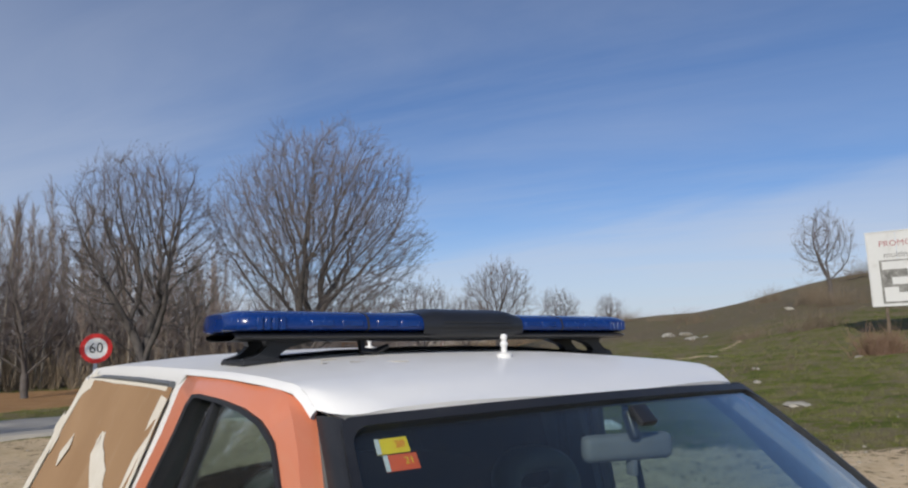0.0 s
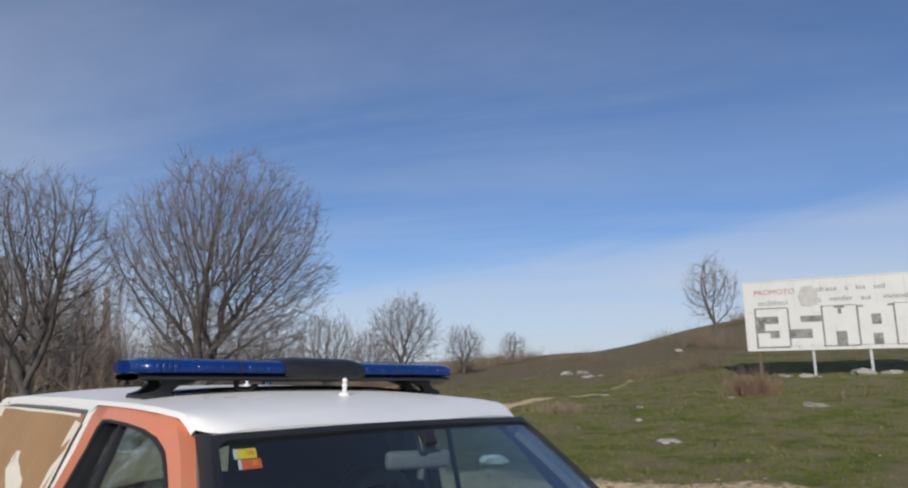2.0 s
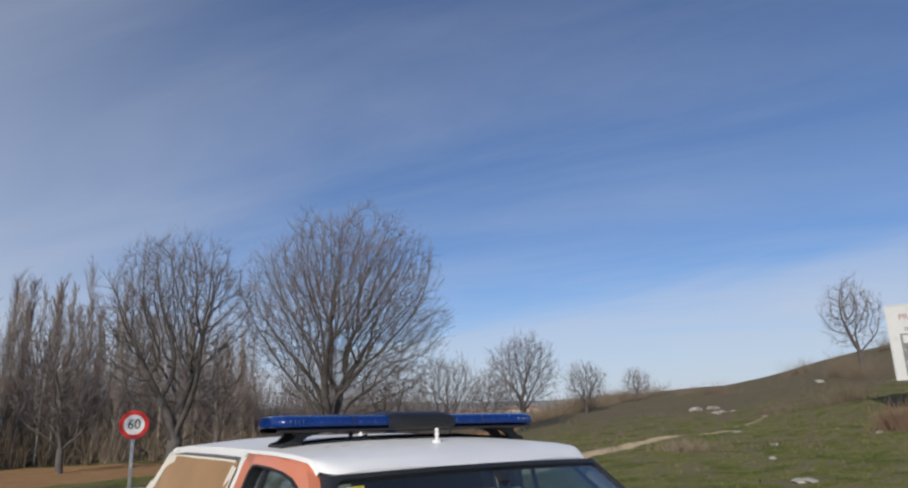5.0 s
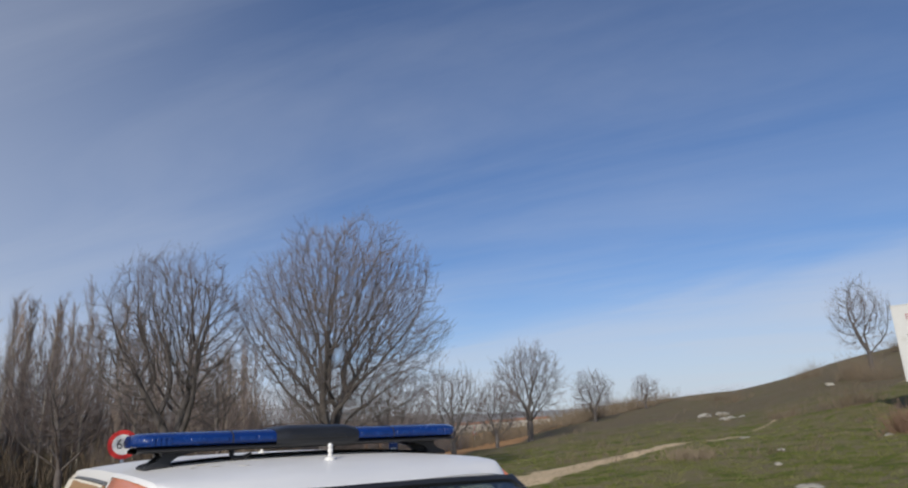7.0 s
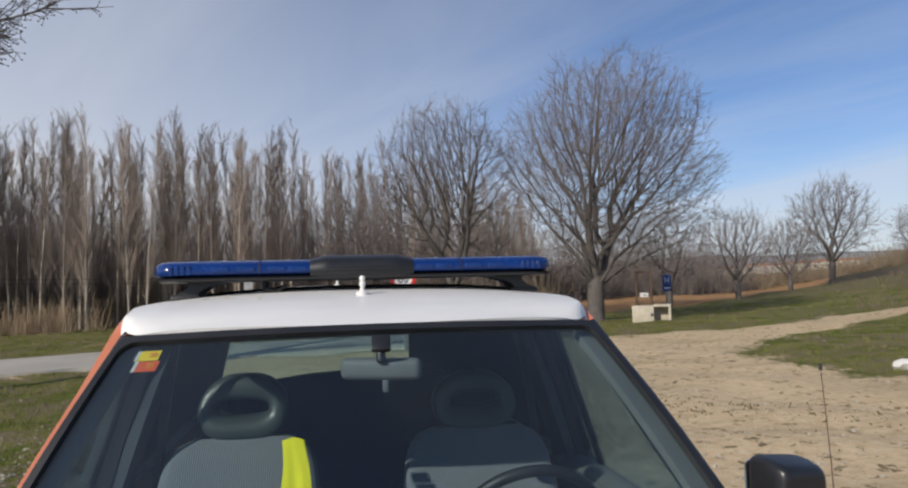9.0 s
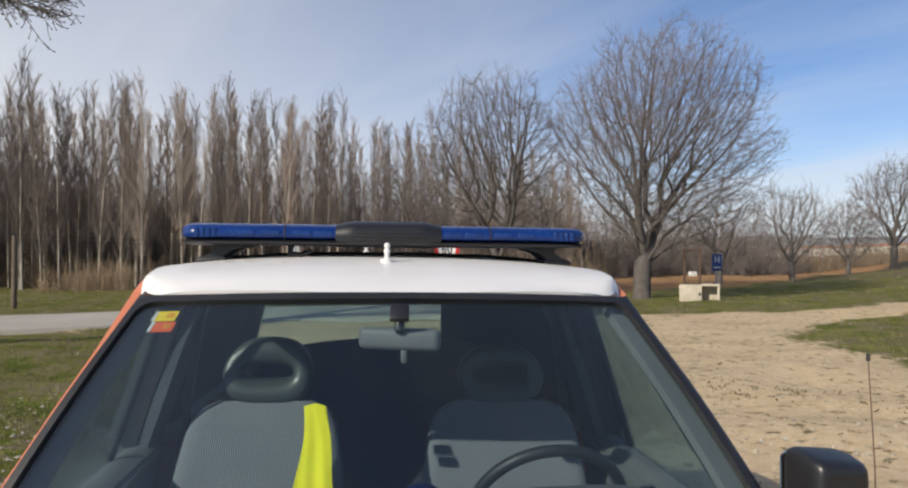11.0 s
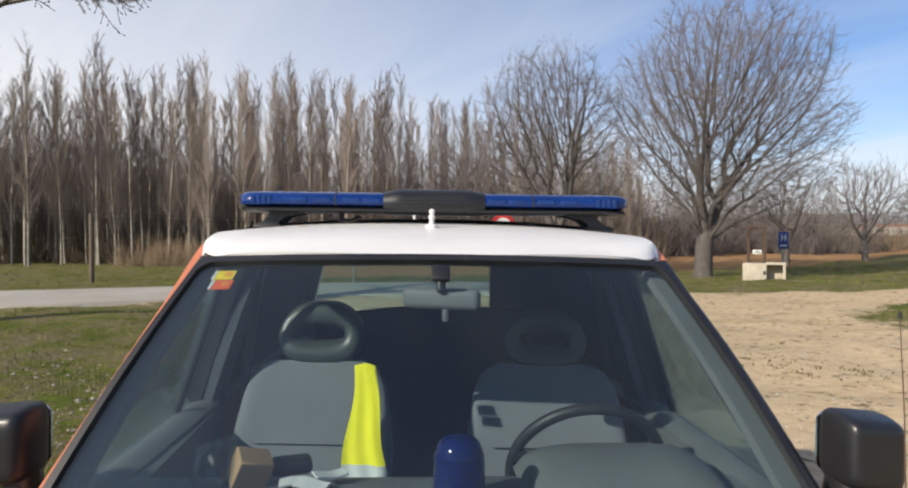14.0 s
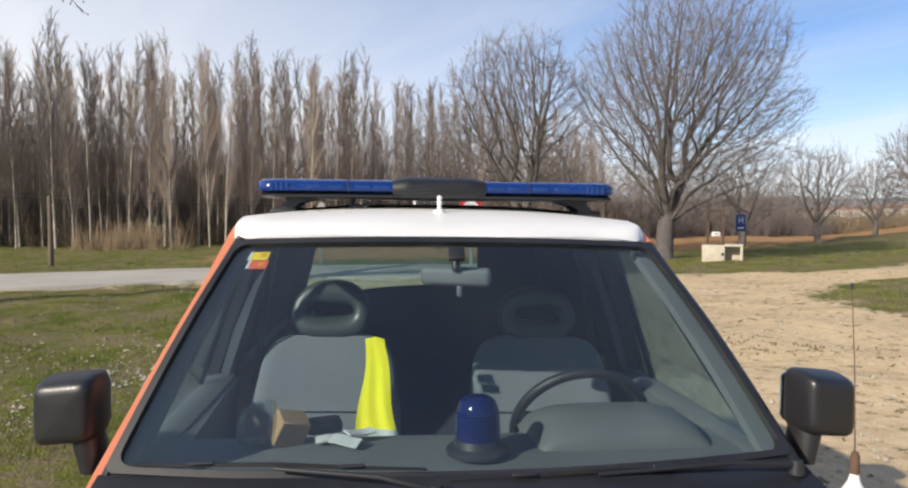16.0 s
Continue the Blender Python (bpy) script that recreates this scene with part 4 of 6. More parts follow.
def roof_point(s, v, drop=0.0):
    """s from -1 to 1 across, v from 0 to 1 to the rear."""
    y = lerp(-0.458 - 0.068 * (1 - s * s) + 0.048 * abs(s) ** 24, 1.39 - 0.05 * s * s, v ** 1.25)
    hw = lerp(0.564, 0.588, min(1, v * 6)) - 0.04 * min(1.0, max(0.0, (y - 0.2) / 1.2))
    mid, rim = float(np.interp(y, ROOF_Y, ROOF_Z)), float(np.interp(y, EDGE_Y, EDGE_Z))
    corner = max(0.0, (abs(s) - 0.86) / 0.14) ** 1.5 * max(0.0, 1 - v / 0.05)
    return (s * hw, y, mid + (rim - mid) * abs(s) ** 2.6 - 0.022 * corner - drop)


def roof_z(x, y):
    s = x / 0.588
    front, rear = -0.458 - 0.068 * (1 - s * s), 1.39 - 0.05 * s * s
    return roof_point(s, ((y - front) / (rear - front)) ** 0.8)[2]


roof = part("roof_panel", sheet(lambda u, v: roof_point(math.sin((u - 0.5) * math.pi) * 0.6 + (u - 0.5) * 0.8, v), 44, 44, 0.02), M["white"], car, "white painted roof, dusty", 60)
part("headlining", sheet(lambda u, v: roof_point((u - 0.5) * 1.9, 0.13 + 0.83 * v, 0.03), 12, 14, 0.008), M["lining"], car, "grey cloth headlining")
# painted lip that runs down from the roof's side edge, and the drip channel below it
for sgn in (-1, 1):
    def lip(u, v, k=sgn):
        x, y, z = roof_point(k, u)
        return (x + k * 0.010 * math.sin(v * 1.5), y, z - (0.034 if y > 0.13 else 0.012) * v)
    part("roof_edge", sheet(lip, 36, 4, 0.01), M["white"], roof, "")
    channel = Tubes()
    channel.add([Vector(roof_point(sgn, 0.43 + 0.55 * k / 16)) + Vector((sgn * 0.016, 0, -0.034)) for k in range(17)], [0.008] * 17, 6, True)
    channel.link("drip_channel", M["grey_trim"], roof, "grey drip channel")


# --- windscreen ---


def screen(s, v, out=0.0):
    """The windscreen's sheet: s across from -1 to 1, v from the roof down to the cowl."""
    hw = lerp(0.563, 0.742, v)
    y = lerp(-0.458, -0.915, v) - lerp(0.068, 0.09, v) * (1 - s * s) - 0.016 * math.sin(math.pi * v) - out * 0.7
    z = lerp(1.634, 1.168, v) + lerp(0.014, 0.0, v) * (1 - s * s) + 0.014 * math.sin(math.pi * v) + out * 0.7
    return (s * hw, y, z)


windscreen = part("windscreen", sheet(lambda u, v: screen(lerp(-0.98, 0.98, u), lerp(0.03, 0.975, v)), 26, 18, 0.005), M["glass"], car, "laminated windscreen glass, dusty", 80)


def rounded_loop(s0, s1, v0, v1, rs, rv, n=6):
    pts = []
    for cs, cv, a0 in ((s1 - rs, v1 - rv, 0), (s0 + rs, v1 - rv, 90), (s0 + rs, v0 + rv, 180), (s1 - rs, v0 + rv, 270)):
        for k in range(n + 1):
            a = radians(a0 + 90 * k / n)
            pts.append((cs + rs * math.cos(a), cv + rv * math.sin(a)))
    out = []
    for i, p in enumerate(pts):
        q = pts[(i + 1) % len(pts)]
        steps = 14 if math.hypot(q[0] - p[0], q[1] - p[1]) > 0.3 else 1
        for k in range(steps):
            out.append((lerp(p[0], q[0], k / steps), lerp(p[1], q[1], k / steps)))
    return out


frame_out = rounded_loop(-0.985, 0.987, 0.010, 0.972, 0.03, 0.03)
frame_in = rounded_loop(-0.962, 0.966, 0.040, 0.95, 0.05, 0.05)
part("screen_band", ring_panel(frame_out, frame_in, lambda s, v: screen(s, v, 0.007), lambda s, v: screen(s, v, 0.0062 - 0.02)), M["rubber"], windscreen, "black rubber and painted band round the glass")

for sgn in (-1, 1):
    def pillar(u, v, k=sgn):
        a = Vector(screen(k * 0.972, v, 0.004))
        b = a + Vector((0.0, 0.046 if k > 0 else 0.056, 0.002))
        b.x = k * lerp(abs(a.x), side_x(b.z, b.y), 0.86 if k > 0 else 0.42)
        p = a.lerp(b, u)
        bulge = 0.006 * math.sin(math.pi * u)
        return (p.x + k * bulge, p.y - bulge, p.z + bulge * 0.4)
    part("pillar_trim", sheet(lambda u, v, f=pillar: f(u, lerp(0.01, 1.0, v)), 6, 20, 0.012), M["rubber"], car, "black windscreen pillar, scuffed")
    # inner lining of the pillar
    part("pillar_lining", sheet(lambda u, v, k=sgn: tuple(Vector(screen(k * lerp(0.925, 1.01, u), v)) + Vector((0, 0.03, -0.018))), 3, 12, 0.02), M["pillar_grey"], car, "pale grey inner pillar lining")

for ob in (windscreen,):
    ob.visible_shadow = False
# test stamps inside the glass, upper corner
for name, v0, v1, mt, word in (("yellow_sticker", 0.062, 0.106, "yellow_tag", "20"), ("red_sticker", 0.110, 0.154, "red_tag", "21")):
    shift = 0.012 if name == "red_sticker" else 0.0
    stick = part(name, sheet(lambda u, v: tuple(Vector(screen(lerp(-0.895 + shift, -0.808 + shift, u), lerp(v0, v1, v), -0.012))), 4, 3, 0.001), M[mt], windscreen, "square test sticker with printed figures")
    c = Vector(screen(-0.832 + shift, (v0 + v1) / 2, -0.0102))
    writing(word, 0.017, M["red_tag" if word == "20" else "yellow_tag"], stick, Matrix.Translation(c) @ pose(0, 0, 0, 46, 0, -6), depth=0.0004)
    part("label_strip", sheet(lambda u, v: tuple(Vector(screen(lerp(-0.896 + shift, -0.884 + shift, u), lerp(v0, v1, v), -0.0108))), 2, 2, 0.0006), M["paper"], stick)

# --- doors ---
DOOR_OUT = [(-0.985, 1.10), (-0.90, 1.165), (-0.765, 1.30), (-0.65, 1.42), (-0.555, 1.52), (-0.485, 1.593), (-0.435, 1.636), (-0.395, 1.659), (-0.335, 1.675), (-0.245, 1.689), (-0.13, 1.694), (0.05, 1.697), (0.12, 1.69), (0.145, 1.66), (0.15, 1.57), (0.173, 1.45), (0.19, 1.30), (0.20, 1.10)]
DOOR_IN = [(-0.86, 1.13), (-0.81, 1.17), (-0.68, 1.30), (-0.555, 1.435), (-0.472, 1.535), (-0.434, 1.568), (-0.405, 1.592), (-0.372, 1.606), (-0.333, 1.619), (-0.246, 1.634), (-0.123, 1.645), (0.0, 1.65), (0.03, 1.648), (0.045, 1.63), (0.054, 1.58), (0.08, 1.47), (0.10, 1.30), (0.11, 1.13)]
# the door's front edge stands behind the black pillar
DOOR_OUT = [(y + 0.042 * min(1.0, max(0.0, (-0.2 - y) / 0.25)), z) for y, z in DOOR_OUT]
DOOR_IN = [(y + 0.036 * min(1.0, max(0.0, (-0.12 - y) / 0.25)), z) for y, z in DOOR_IN]
DOOR_SEAL = [(lerp(o[0], i[0], 0.90), lerp(o[1], i[1], 0.90)) for o, i in zip(DOOR_OUT, DOOR_IN)]
PANE = [(lerp(o[0], i[0], 1.08), lerp(o[1], i[1], 1.05)) for o, i in zip(DOOR_OUT, DOOR_IN)]
for sgn in (-1, 1):
    door = part("door_frame", ring_panel(DOOR_OUT, DOOR_IN, flank(sgn, 0.004), flank(sgn, -0.036)), M["orange"], car, "orange painted door frame", 70)
    part("frame_lining", ring_panel(DOOR_OUT, DOOR_IN, flank(sgn, -0.038), flank(sgn, -0.055)), M["rubber"], door, "black inner frame lining")
    part("window_seal", ring_panel(DOOR_SEAL, PANE, flank(sgn, 0.009), flank(sgn, -0.045)), M["rubber"], door, "black rubber window seal")
    pane = part("door_window", plate(DOOR_IN, flank(sgn, -0.012), flank(sgn, -0.016)), M["glass"], door, "door window glass")
    pane.visible_shadow = False
    part("door_panel", sheet(lambda u, v, k=sgn: flank(k, 0.004)(lerp(-0.98, 0.195, u), lerp(1.12, 0.45, v)), 12, 10, 0.03), M["orange"], door)
    part("door_card", sheet(lambda u, v, k=sgn: flank(k, -0.085)(lerp(-0.84, 0.17, u), lerp(1.135, 0.5, v)), 10, 8, 0.03), M["dash"], door, "dark grey inner door panel")
    part("sill_cap", sheet(lambda u, v, k=sgn: (k * (side_x(1.14) - lerp(0.005, 0.10, u)), lerp(-0.84, 0.15, v), 1.138 + 0.012 * math.sin(math.pi * u)), 4, 12, 0.012), M["dash"], door)
    part("door_handle", box((0.03, 0.15, 0.035), (sgn * (side_x(1.0) + 0.01), 0.08, 1.0), 0.01), M["plastic"], door, "black door handle")
    # upright bar that parts the small front quarter of the window
    bar = Tubes()
    bar.add([Vector(flank(sgn, -0.014)(-0.02, 1.13)), Vector(flank(sgn, -0.014)(-0.06, 1.64))], [0.012, 0.011], 6, True)
    bar.link("window_bar", M["rubber"], door)
    # pillar behind the door
    part("centre_pillar", sheet(lambda u, v, k=sgn: flank(k, -0.05)(lerp(0.11, 0.28, u) - 0.045 * v, lerp(1.1, 1.68, v)), 3, 10, 0.03), M["lining"], car, "inner centre pillar lining")
    belt = Tubes()
    belt.add([Vector((sgn * 0.55, 0.14, 1.60)), Vector((sgn * 0.585, 0.16, 1.40)), Vector((sgn * 0.63, 0.2, 1.1)), Vector((sgn * 0.64, 0.2, 0.8))], [0.017, 0.016, 0.016, 0.016], 4, True)
    belt.link("seat_belt", M["rubber"], car, "black seat belt webbing")

# --- rear body sides ---
REAR_OUT = [(0.205, 1.08), (0.195, 1.3), (0.178, 1.45), (0.155, 1.57), (0.15, 1.66), (0.13, 1.693), (0.49, 1.7), (0.955, 1.697), (1.234, 1.688), (1.364, 1.66), (1.475, 1.5), (1.587, 1.3), (1.661, 1.08)]
REAR_IN = [(0.29, 1.17), (0.28, 1.3), (0.265, 1.45), (0.245, 1.56), (0.235, 1.62), (0.25, 1.64), (0.49, 1.65), (0.862, 1.65), (1.094, 1.642), (1.159, 1.62), (1.234, 1.5), (1.326, 1.32), (1.382, 1.17)]
for sgn in (-1, 1):
    q = part("quarter_panel", ring_panel(REAR_OUT, REAR_IN, flank(sgn, 0.0), flank(sgn, -0.05)), M["white"], car, "white painted rear quarter")
    part("quarter_lower", sheet(lambda u, v, k=sgn: flank(k, 0.0)(lerp(0.2, 1.77, u), lerp(1.09, 0.45, v)), 10, 10, 0.03), M["orange"], q, "orange lower body side")
    if sgn < 0:
        card = part("card_cover", plate([(lerp(i[0], o[0], 0.42), lerp(i[1], o[1], 0.42)) for o, i in zip(REAR_OUT, REAR_IN)], flank(sgn, 0.009), flank(sgn, 0.003)), M["card"], q, "brown cardboard taped over the side window")
        rnd = random.Random(9)

        def strip(y0, z0, y1, z1, w0, w1):
            d = Vector((y1 - y0, z1 - z0)).normalized()
            n = Vector((-d.y, d.x))
            k = 9
            a = [(lerp(y0, y1, i / k) + n.x * (w0 + rnd.uniform(-0.006, 0.006)), lerp(z0, z1, i / k) + n.y * w0 * rnd.uniform(0.8, 1.2)) for i in range(k + 1)]
            b = [(lerp(y0, y1, i / k) - n.x * (w1 + rnd.uniform(-0.006, 0.006)), lerp(z0, z1, i / k) - n.y * w1 * rnd.uniform(0.8, 1.2)) for i in range(k, -1, -1)]
            return a + b
        for y0, z0, y1, z1, w0, w1 in ((1.30, 1.645, 1.60, 1.18, 0.03, 0.04), (0.215, 1.64, 0.26, 1.2, 0.03, 0.03), (0.22, 1.662, 1.25, 1.662, 0.008, 0.008), (1.16, 1.655, 1.34, 1.61, 0.03, 0.03), (1.10, 1.42, 1.13, 1.46, 0.06, 0.05), (0.70, 1.49, 0.42, 1.385, 0.02, 0.05), (0.70, 1.50, 0.68, 1.525, 0.02, 0.012), (1.36, 1.42, 1.48, 1.5, 0.05, 0.02), (0.45, 1.30, 0.36, 1.24, 0.04, 0.05)):
            part("tape_strip", plate(strip(y0, z0, y1, z1, w0, w1), flank(sgn, 0.0102), flank(sgn, 0.0088)), M["tape"], card, "torn pale masking tape")
    # added dark sheet that paints the shade seen through the side window
    part("inner_cover", plate([(lerp(i[0], o[0], 0.3), lerp(i[1], o[1], 0.3)) for o, i in zip(REAR_OUT, REAR_IN)], flank(sgn, -0.052), flank(sgn, -0.058)), M["shade_navy"], q, "added dark sheet standing in for cabin shade behind the side window")
    if sgn > 0:
        part("quarter_window", plate(REAR_IN, flank(sgn, -0.012), flank(sgn, -0.016)), M["rear_glass"], q, "rear side window glass")

# --- tail ---


def tail(x, z):
    return 1.38 + (1.66 - z) * 0.52 - 0.05 * (x / 0.6) ** 2


TAIL_OUT = [(-0.75, 1.12), (-0.68, 1.30), (-0.60, 1.52), (-0.545, 1.67), (0.0, 1.685), (0.545, 1.67), (0.60, 1.52), (0.68, 1.30), (0.75, 1.12), (0.0, 1.10)]
TAIL_IN = [(-0.60, 1.22), (-0.58, 1.32), (-0.53, 1.50), (-0.49, 1.605), (0.0, 1.62), (0.49, 1.605), (0.53, 1.50), (0.58, 1.32), (0.60, 1.22), (0.0, 1.205)]
gate = part("tailgate", ring_panel(TAIL_OUT, TAIL_IN, lambda x, z: (x, tail(x, z), z), lambda x, z: (x, tail(x, z) - 0.06, z)), M["white"], car, "white tailgate")
part("rear_window", plate(TAIL_IN, lambda x, z: (x, tail(x, z) - 0.02, z), lambda x, z: (x, tail(x, z) - 0.024, z)), M["rear_glass"], gate, "rear window glass")
part("gate_panel", sheet(lambda u, v: (lerp(-0.77, 0.77, u), 1.67 - 0.05 * (2 * u - 1) ** 2, lerp(1.115, 0.5, v)), 10, 8, 0.04), M["orange"], gate)
part("rear_bumper", box((1.6, 0.16, 0.2), (0, 1.83, 0.52), 0.05, 3), M["plastic"], car, "black rear bumper")
for sgn in (-1, 1):
    part("tail_lamp", box((0.1, 0.05, 0.22), (sgn * 0.72, 1.76, 0.86), 0.015), M["signred"], car, "red tail lamp")

# --- nose ---
cowl = part("cowl", sheet(lambda u, v: (lerp(-0.735, 0.735, u), lerp(-0.908, -1.10, v) - 0.085 * (1 - (2 * u - 1) ** 2), lerp(1.181, 1.128, v) + 0.012 * (1 - (2 * u - 1) ** 2)), 24, 6, 0.02), M["plastic"], car, "black plastic cowl below the windscreen")
for k in range(14):
    x = -0.52 + k * 0.08
    part("vent_slot", box((0.05, 0.008, 0.006), (x, -1.045 - 0.085 * (1 - (x / 0.775) ** 2), 1.149 + 0.010 * (1 - (x / 0.775) ** 2)), 0.002), M["ink"], cowl)
part("bonnet", sheet(lambda u, v: (lerp(-0.70, 0.70, u) * lerp(1.0, 0.93, v), lerp(-1.10, -1.80, v) - 0.085 * (1 - (2 * u - 1) ** 2), lerp(1.12, 1.0, v ** 1.6) + 0.022 * (1 - (2 * u - 1) ** 4)), 20, 16, 0.02), M["orange"], car, "orange bonnet")
for sgn in (-1, 1):
    part("front_wing", sheet(lambda u, v, k=sgn: (k * lerp(0.70 - 0.05 * v, 0.795, math.sin(u * 1.57)), lerp(-0.96, -1.85, v), lerp(1.125, 0.62, 1 - math.cos(u * 1.57)) - 0.10 * v ** 1.6 * (1 - u)), 10, 14, 0.02), M["orange"], car, "orange front wing")
    part("headlamp", box((0.2, 0.06, 0.15), (sgn * 0.56, -1.87, 0.85), 0.03, 3), M["glass"], car, "square headlamp")
    for y in (-1.32, 1.05):
        wheel = thing("wheel", pose(sgn * 0.70, y, 0.345), "", "")
        wheel.parent = car
        wheel["label"] = "black tyre on a steel rim"
        prof = [(0.20, -0.09), (0.31, -0.1), (0.34, -0.07), (0.345, 0.0), (0.34, 0.07), (0.31, 0.1), (0.20, 0.09)]
        b = lathe(prof, sides=32)
        bmesh.ops.transform(b, matrix=pose(0, 0, 0, 0, 90, 0), verts=b.verts[:])
        part("tyre", b, M["rubber"], wheel)
        b = lathe([(0.02, 0.05), (0.10, 0.06), (0.13, 0.03), (0.19, 0.04), (0.205, 0.095), (0.21, 0.02)], sides=24)
        bmesh.ops.transform(b, matrix=pose(0, 0, 0, 0, 90 * sgn, 0), verts=b.verts[:])
        part("rim", b, M["steel"], wheel)
part("grille", box((0.9, 0.05, 0.16), (0, -1.87, 0.86), 0.02), M["plastic"], car, "black grille")
part("front_bumper", box((1.6, 0.18, 0.22), (0, -1.9, 0.58), 0.06, 3), M["plastic"], car, "black front bumper")
part("floor_pan", box((1.5, 3.4, 0.08), (0, 0, 0.42), 0.02), M["plastic"], car)
part("bulkhead", box((1.4, 0.05, 0.66), (0, -0.99, 0.78), 0.01), M["plastic"], car)


def wiper(x0, x1, reach, mirror=1):
    arm = Tubes()
    a = Vector(screen(x0, 1.0, 0.03)) + Vector((0, -0.03, 0.0))
    b = Vector(screen(x1, reach, 0.028))
    arm.add([a, a.lerp(b, 0.35) + Vector((0, -0.008, 0.014)), b], [0.0065, 0.005, 0.004], 6, True)
    ob = arm.link("wiper_arm", M["rubber"], car, "black wiper arm")
    part("pivot", drum(0.016, 0.012, 0.03, a - Vector((0, 0, 0.02)), 12), M["rubber"], ob)
    blade = Tubes()
    span = [Vector(screen(x1 + mirror * t, reach - 0.018 * (1 - abs(t) / 0.55) + 0.0, 0.018)) for t in (-0.40, -0.2, 0, 0.2, 0.40)]
    blade.add(span, [0.003, 0.0045, 0.0055, 0.0045, 0.003], 4, True)
    for t in (-0.2, 0.2):
        clip = Vector(screen(x1 + mirror * t, reach - 0.012, 0.022))
        part("blade_clip", box((0.05, 0.012, 0.008), clip, 0.002, 1, (-35, 0, 0)), M["plastic"], ob)
    blade.link("wiper_blade", M["rubber"], ob)


wiper(-0.10, -0.52, 0.955)
wiper(0.93, 0.34, 0.99)

# --- door mirrors ---


def mirror(sgn):
    m = thing("door_mirror", pose(0, 0, 0), "", "")
    m.parent = car
    m["label"] = "black plastic door mirror"
    cx, cy, cz = (0.863, -0.795, 1.268) if sgn > 0 else (-0.858, -0.735, 1.27)

    def shell(u, v):
        a, b = 2 * math.pi * u, lerp(-math.pi / 2, math.pi / 2, v)
        e = 0.3
        def sp(c):
            return math.copysign(abs(c) ** e, c)
        x, y, z = sp(math.cos(b)) * sp(math.cos(a)), math.copysign(abs(math.sin(b)) ** 0.42, math.sin(b)), sp(math.cos(b)) * sp(math.sin(a))
        w = 1 - 0.10 * max(0.0, -y)
        return (cx + 0.071 * x * w, cy + 0.062 * y + sgn * x * 0.012, cz + 0.075 * z * w - sgn * x * 0.008)
    bm = sheet(shell, 32, 14)
    bmesh.ops.remove_doubles(bm, verts=bm.verts[:], dist=0.0008)
    part("mirror_housing", bm, M["plastic"], m, "", 70)
    part("mirror_glass", plate(rounded_loop(cx - 0.06, cx + 0.06, cz - 0.062, cz + 0.062, 0.02, 0.02), lambda x, z: (x, cy + 0.066, z), lambda x, z: (x, cy + 0.06, z)), M["chrome"], m, "mirror glass")

    def foot(u, v):
        a = 2 * math.pi * u
        c = Vector((cx, cy, cz)).lerp(Vector((sgn * 0.748, cy, 1.125)), v)
        c.x = lerp(cx - sgn * 0.03, cx - sgn * 0.05, v)
        c.z = lerp(cz - 0.03, 1.135, v)
        w, d = lerp(0.036, 0.028, v), lerp(0.045, 0.05, v)
        return (c.x + w * math.cos(a), c.y + d * math.sin(a), c.z)
    part("mirror_foot", sheet(foot, 16, 8), M["plastic"], m, "", 70)
    part("foot_plate", box((0.05, 0.15, 0.035), (sgn * 0.765, cy, 1.13), 0.012), M["rubber"], m)


mirror(-1)
mirror(1)

# --- whip aerial on the wing ---
aer = part("aerial_base", lathe([(0.045, -0.02), (0.046, 0.02), (0.036, 0.045), (0.02, 0.07), (0.012, 0.085), (0.008, 0.1)], (0.775, -1.04, 1.09)), M["whiteplastic"], car, "white aerial base on the wing")
whip = Tubes()
whip.add([Vector((0.775, -1.04, 1.2)), Vector((0.766, -1.042, 1.40)), Vector((0.752, -1.045, 1.57))], [0.0016, 0.0012, 0.0009], 5, True)
w = whip.link("aerial_whip", M["rust"], aer, "thin dark whip")
part("aerial_coil", lathe([(0.007, 0), (0.009, 0.01), (0.009, 0.04), (0.006, 0.05)], (0.775, -1.04, 1.185), 12), M["rust"], aer, "brown coil")
part("aerial_tip", drum(0.0035, 0.003, 0.012, (0.752, -1.045, 1.565), 8), M["ink"], aer)

# --- roof fittings ---


def knob(x, y, size):
    z = roof_z(x, y)
    prof = [(0.025, -0.006), (0.024, 0.009), (0.016, 0.013), (0.010, 0.016), (0.0085, 0.030), (0.011, 0.034), (0.013, 0.040), (0.010, 0.047), (0.007, 0.050), (0.0095, 0.054), (0.0115, 0.061), (0.0095, 0.068), (0.004, 0.072)]
    part("aerial_stub", lathe([(r * size, h * size) for r, h in prof], (x, y, z), 20), M["whiteplastic"], roof, "white turned aerial stub")


knob(-0.004, -0.222, 0.72)
knob(-0.055, 0.28, 0.5)
rnd = random.Random(3)
for k in range(4):
    x, y = (-0.38, -0.36, -0.29, -0.42)[k], (-0.10, -0.18, -0.22, -0.16)[k]
    part("paint_chip", box((0.03 + 0.02 * rnd.random(), 0.005, 0.0014), (x, y, roof_z(x, y) + 0.0006), 0.0004, 1, (0, 0, rnd.uniform(-50, 50))), M["concrete"], roof, "scratch in the paint")

# --- beacon bar across the roof ---
BAR_Z = 1.806
bar = thing("light_bar", pose(0.004, 0.0, 0), "blue emergency light bar with a black loudspeaker centre, on roof brackets", "light bar")
bar.parent = None
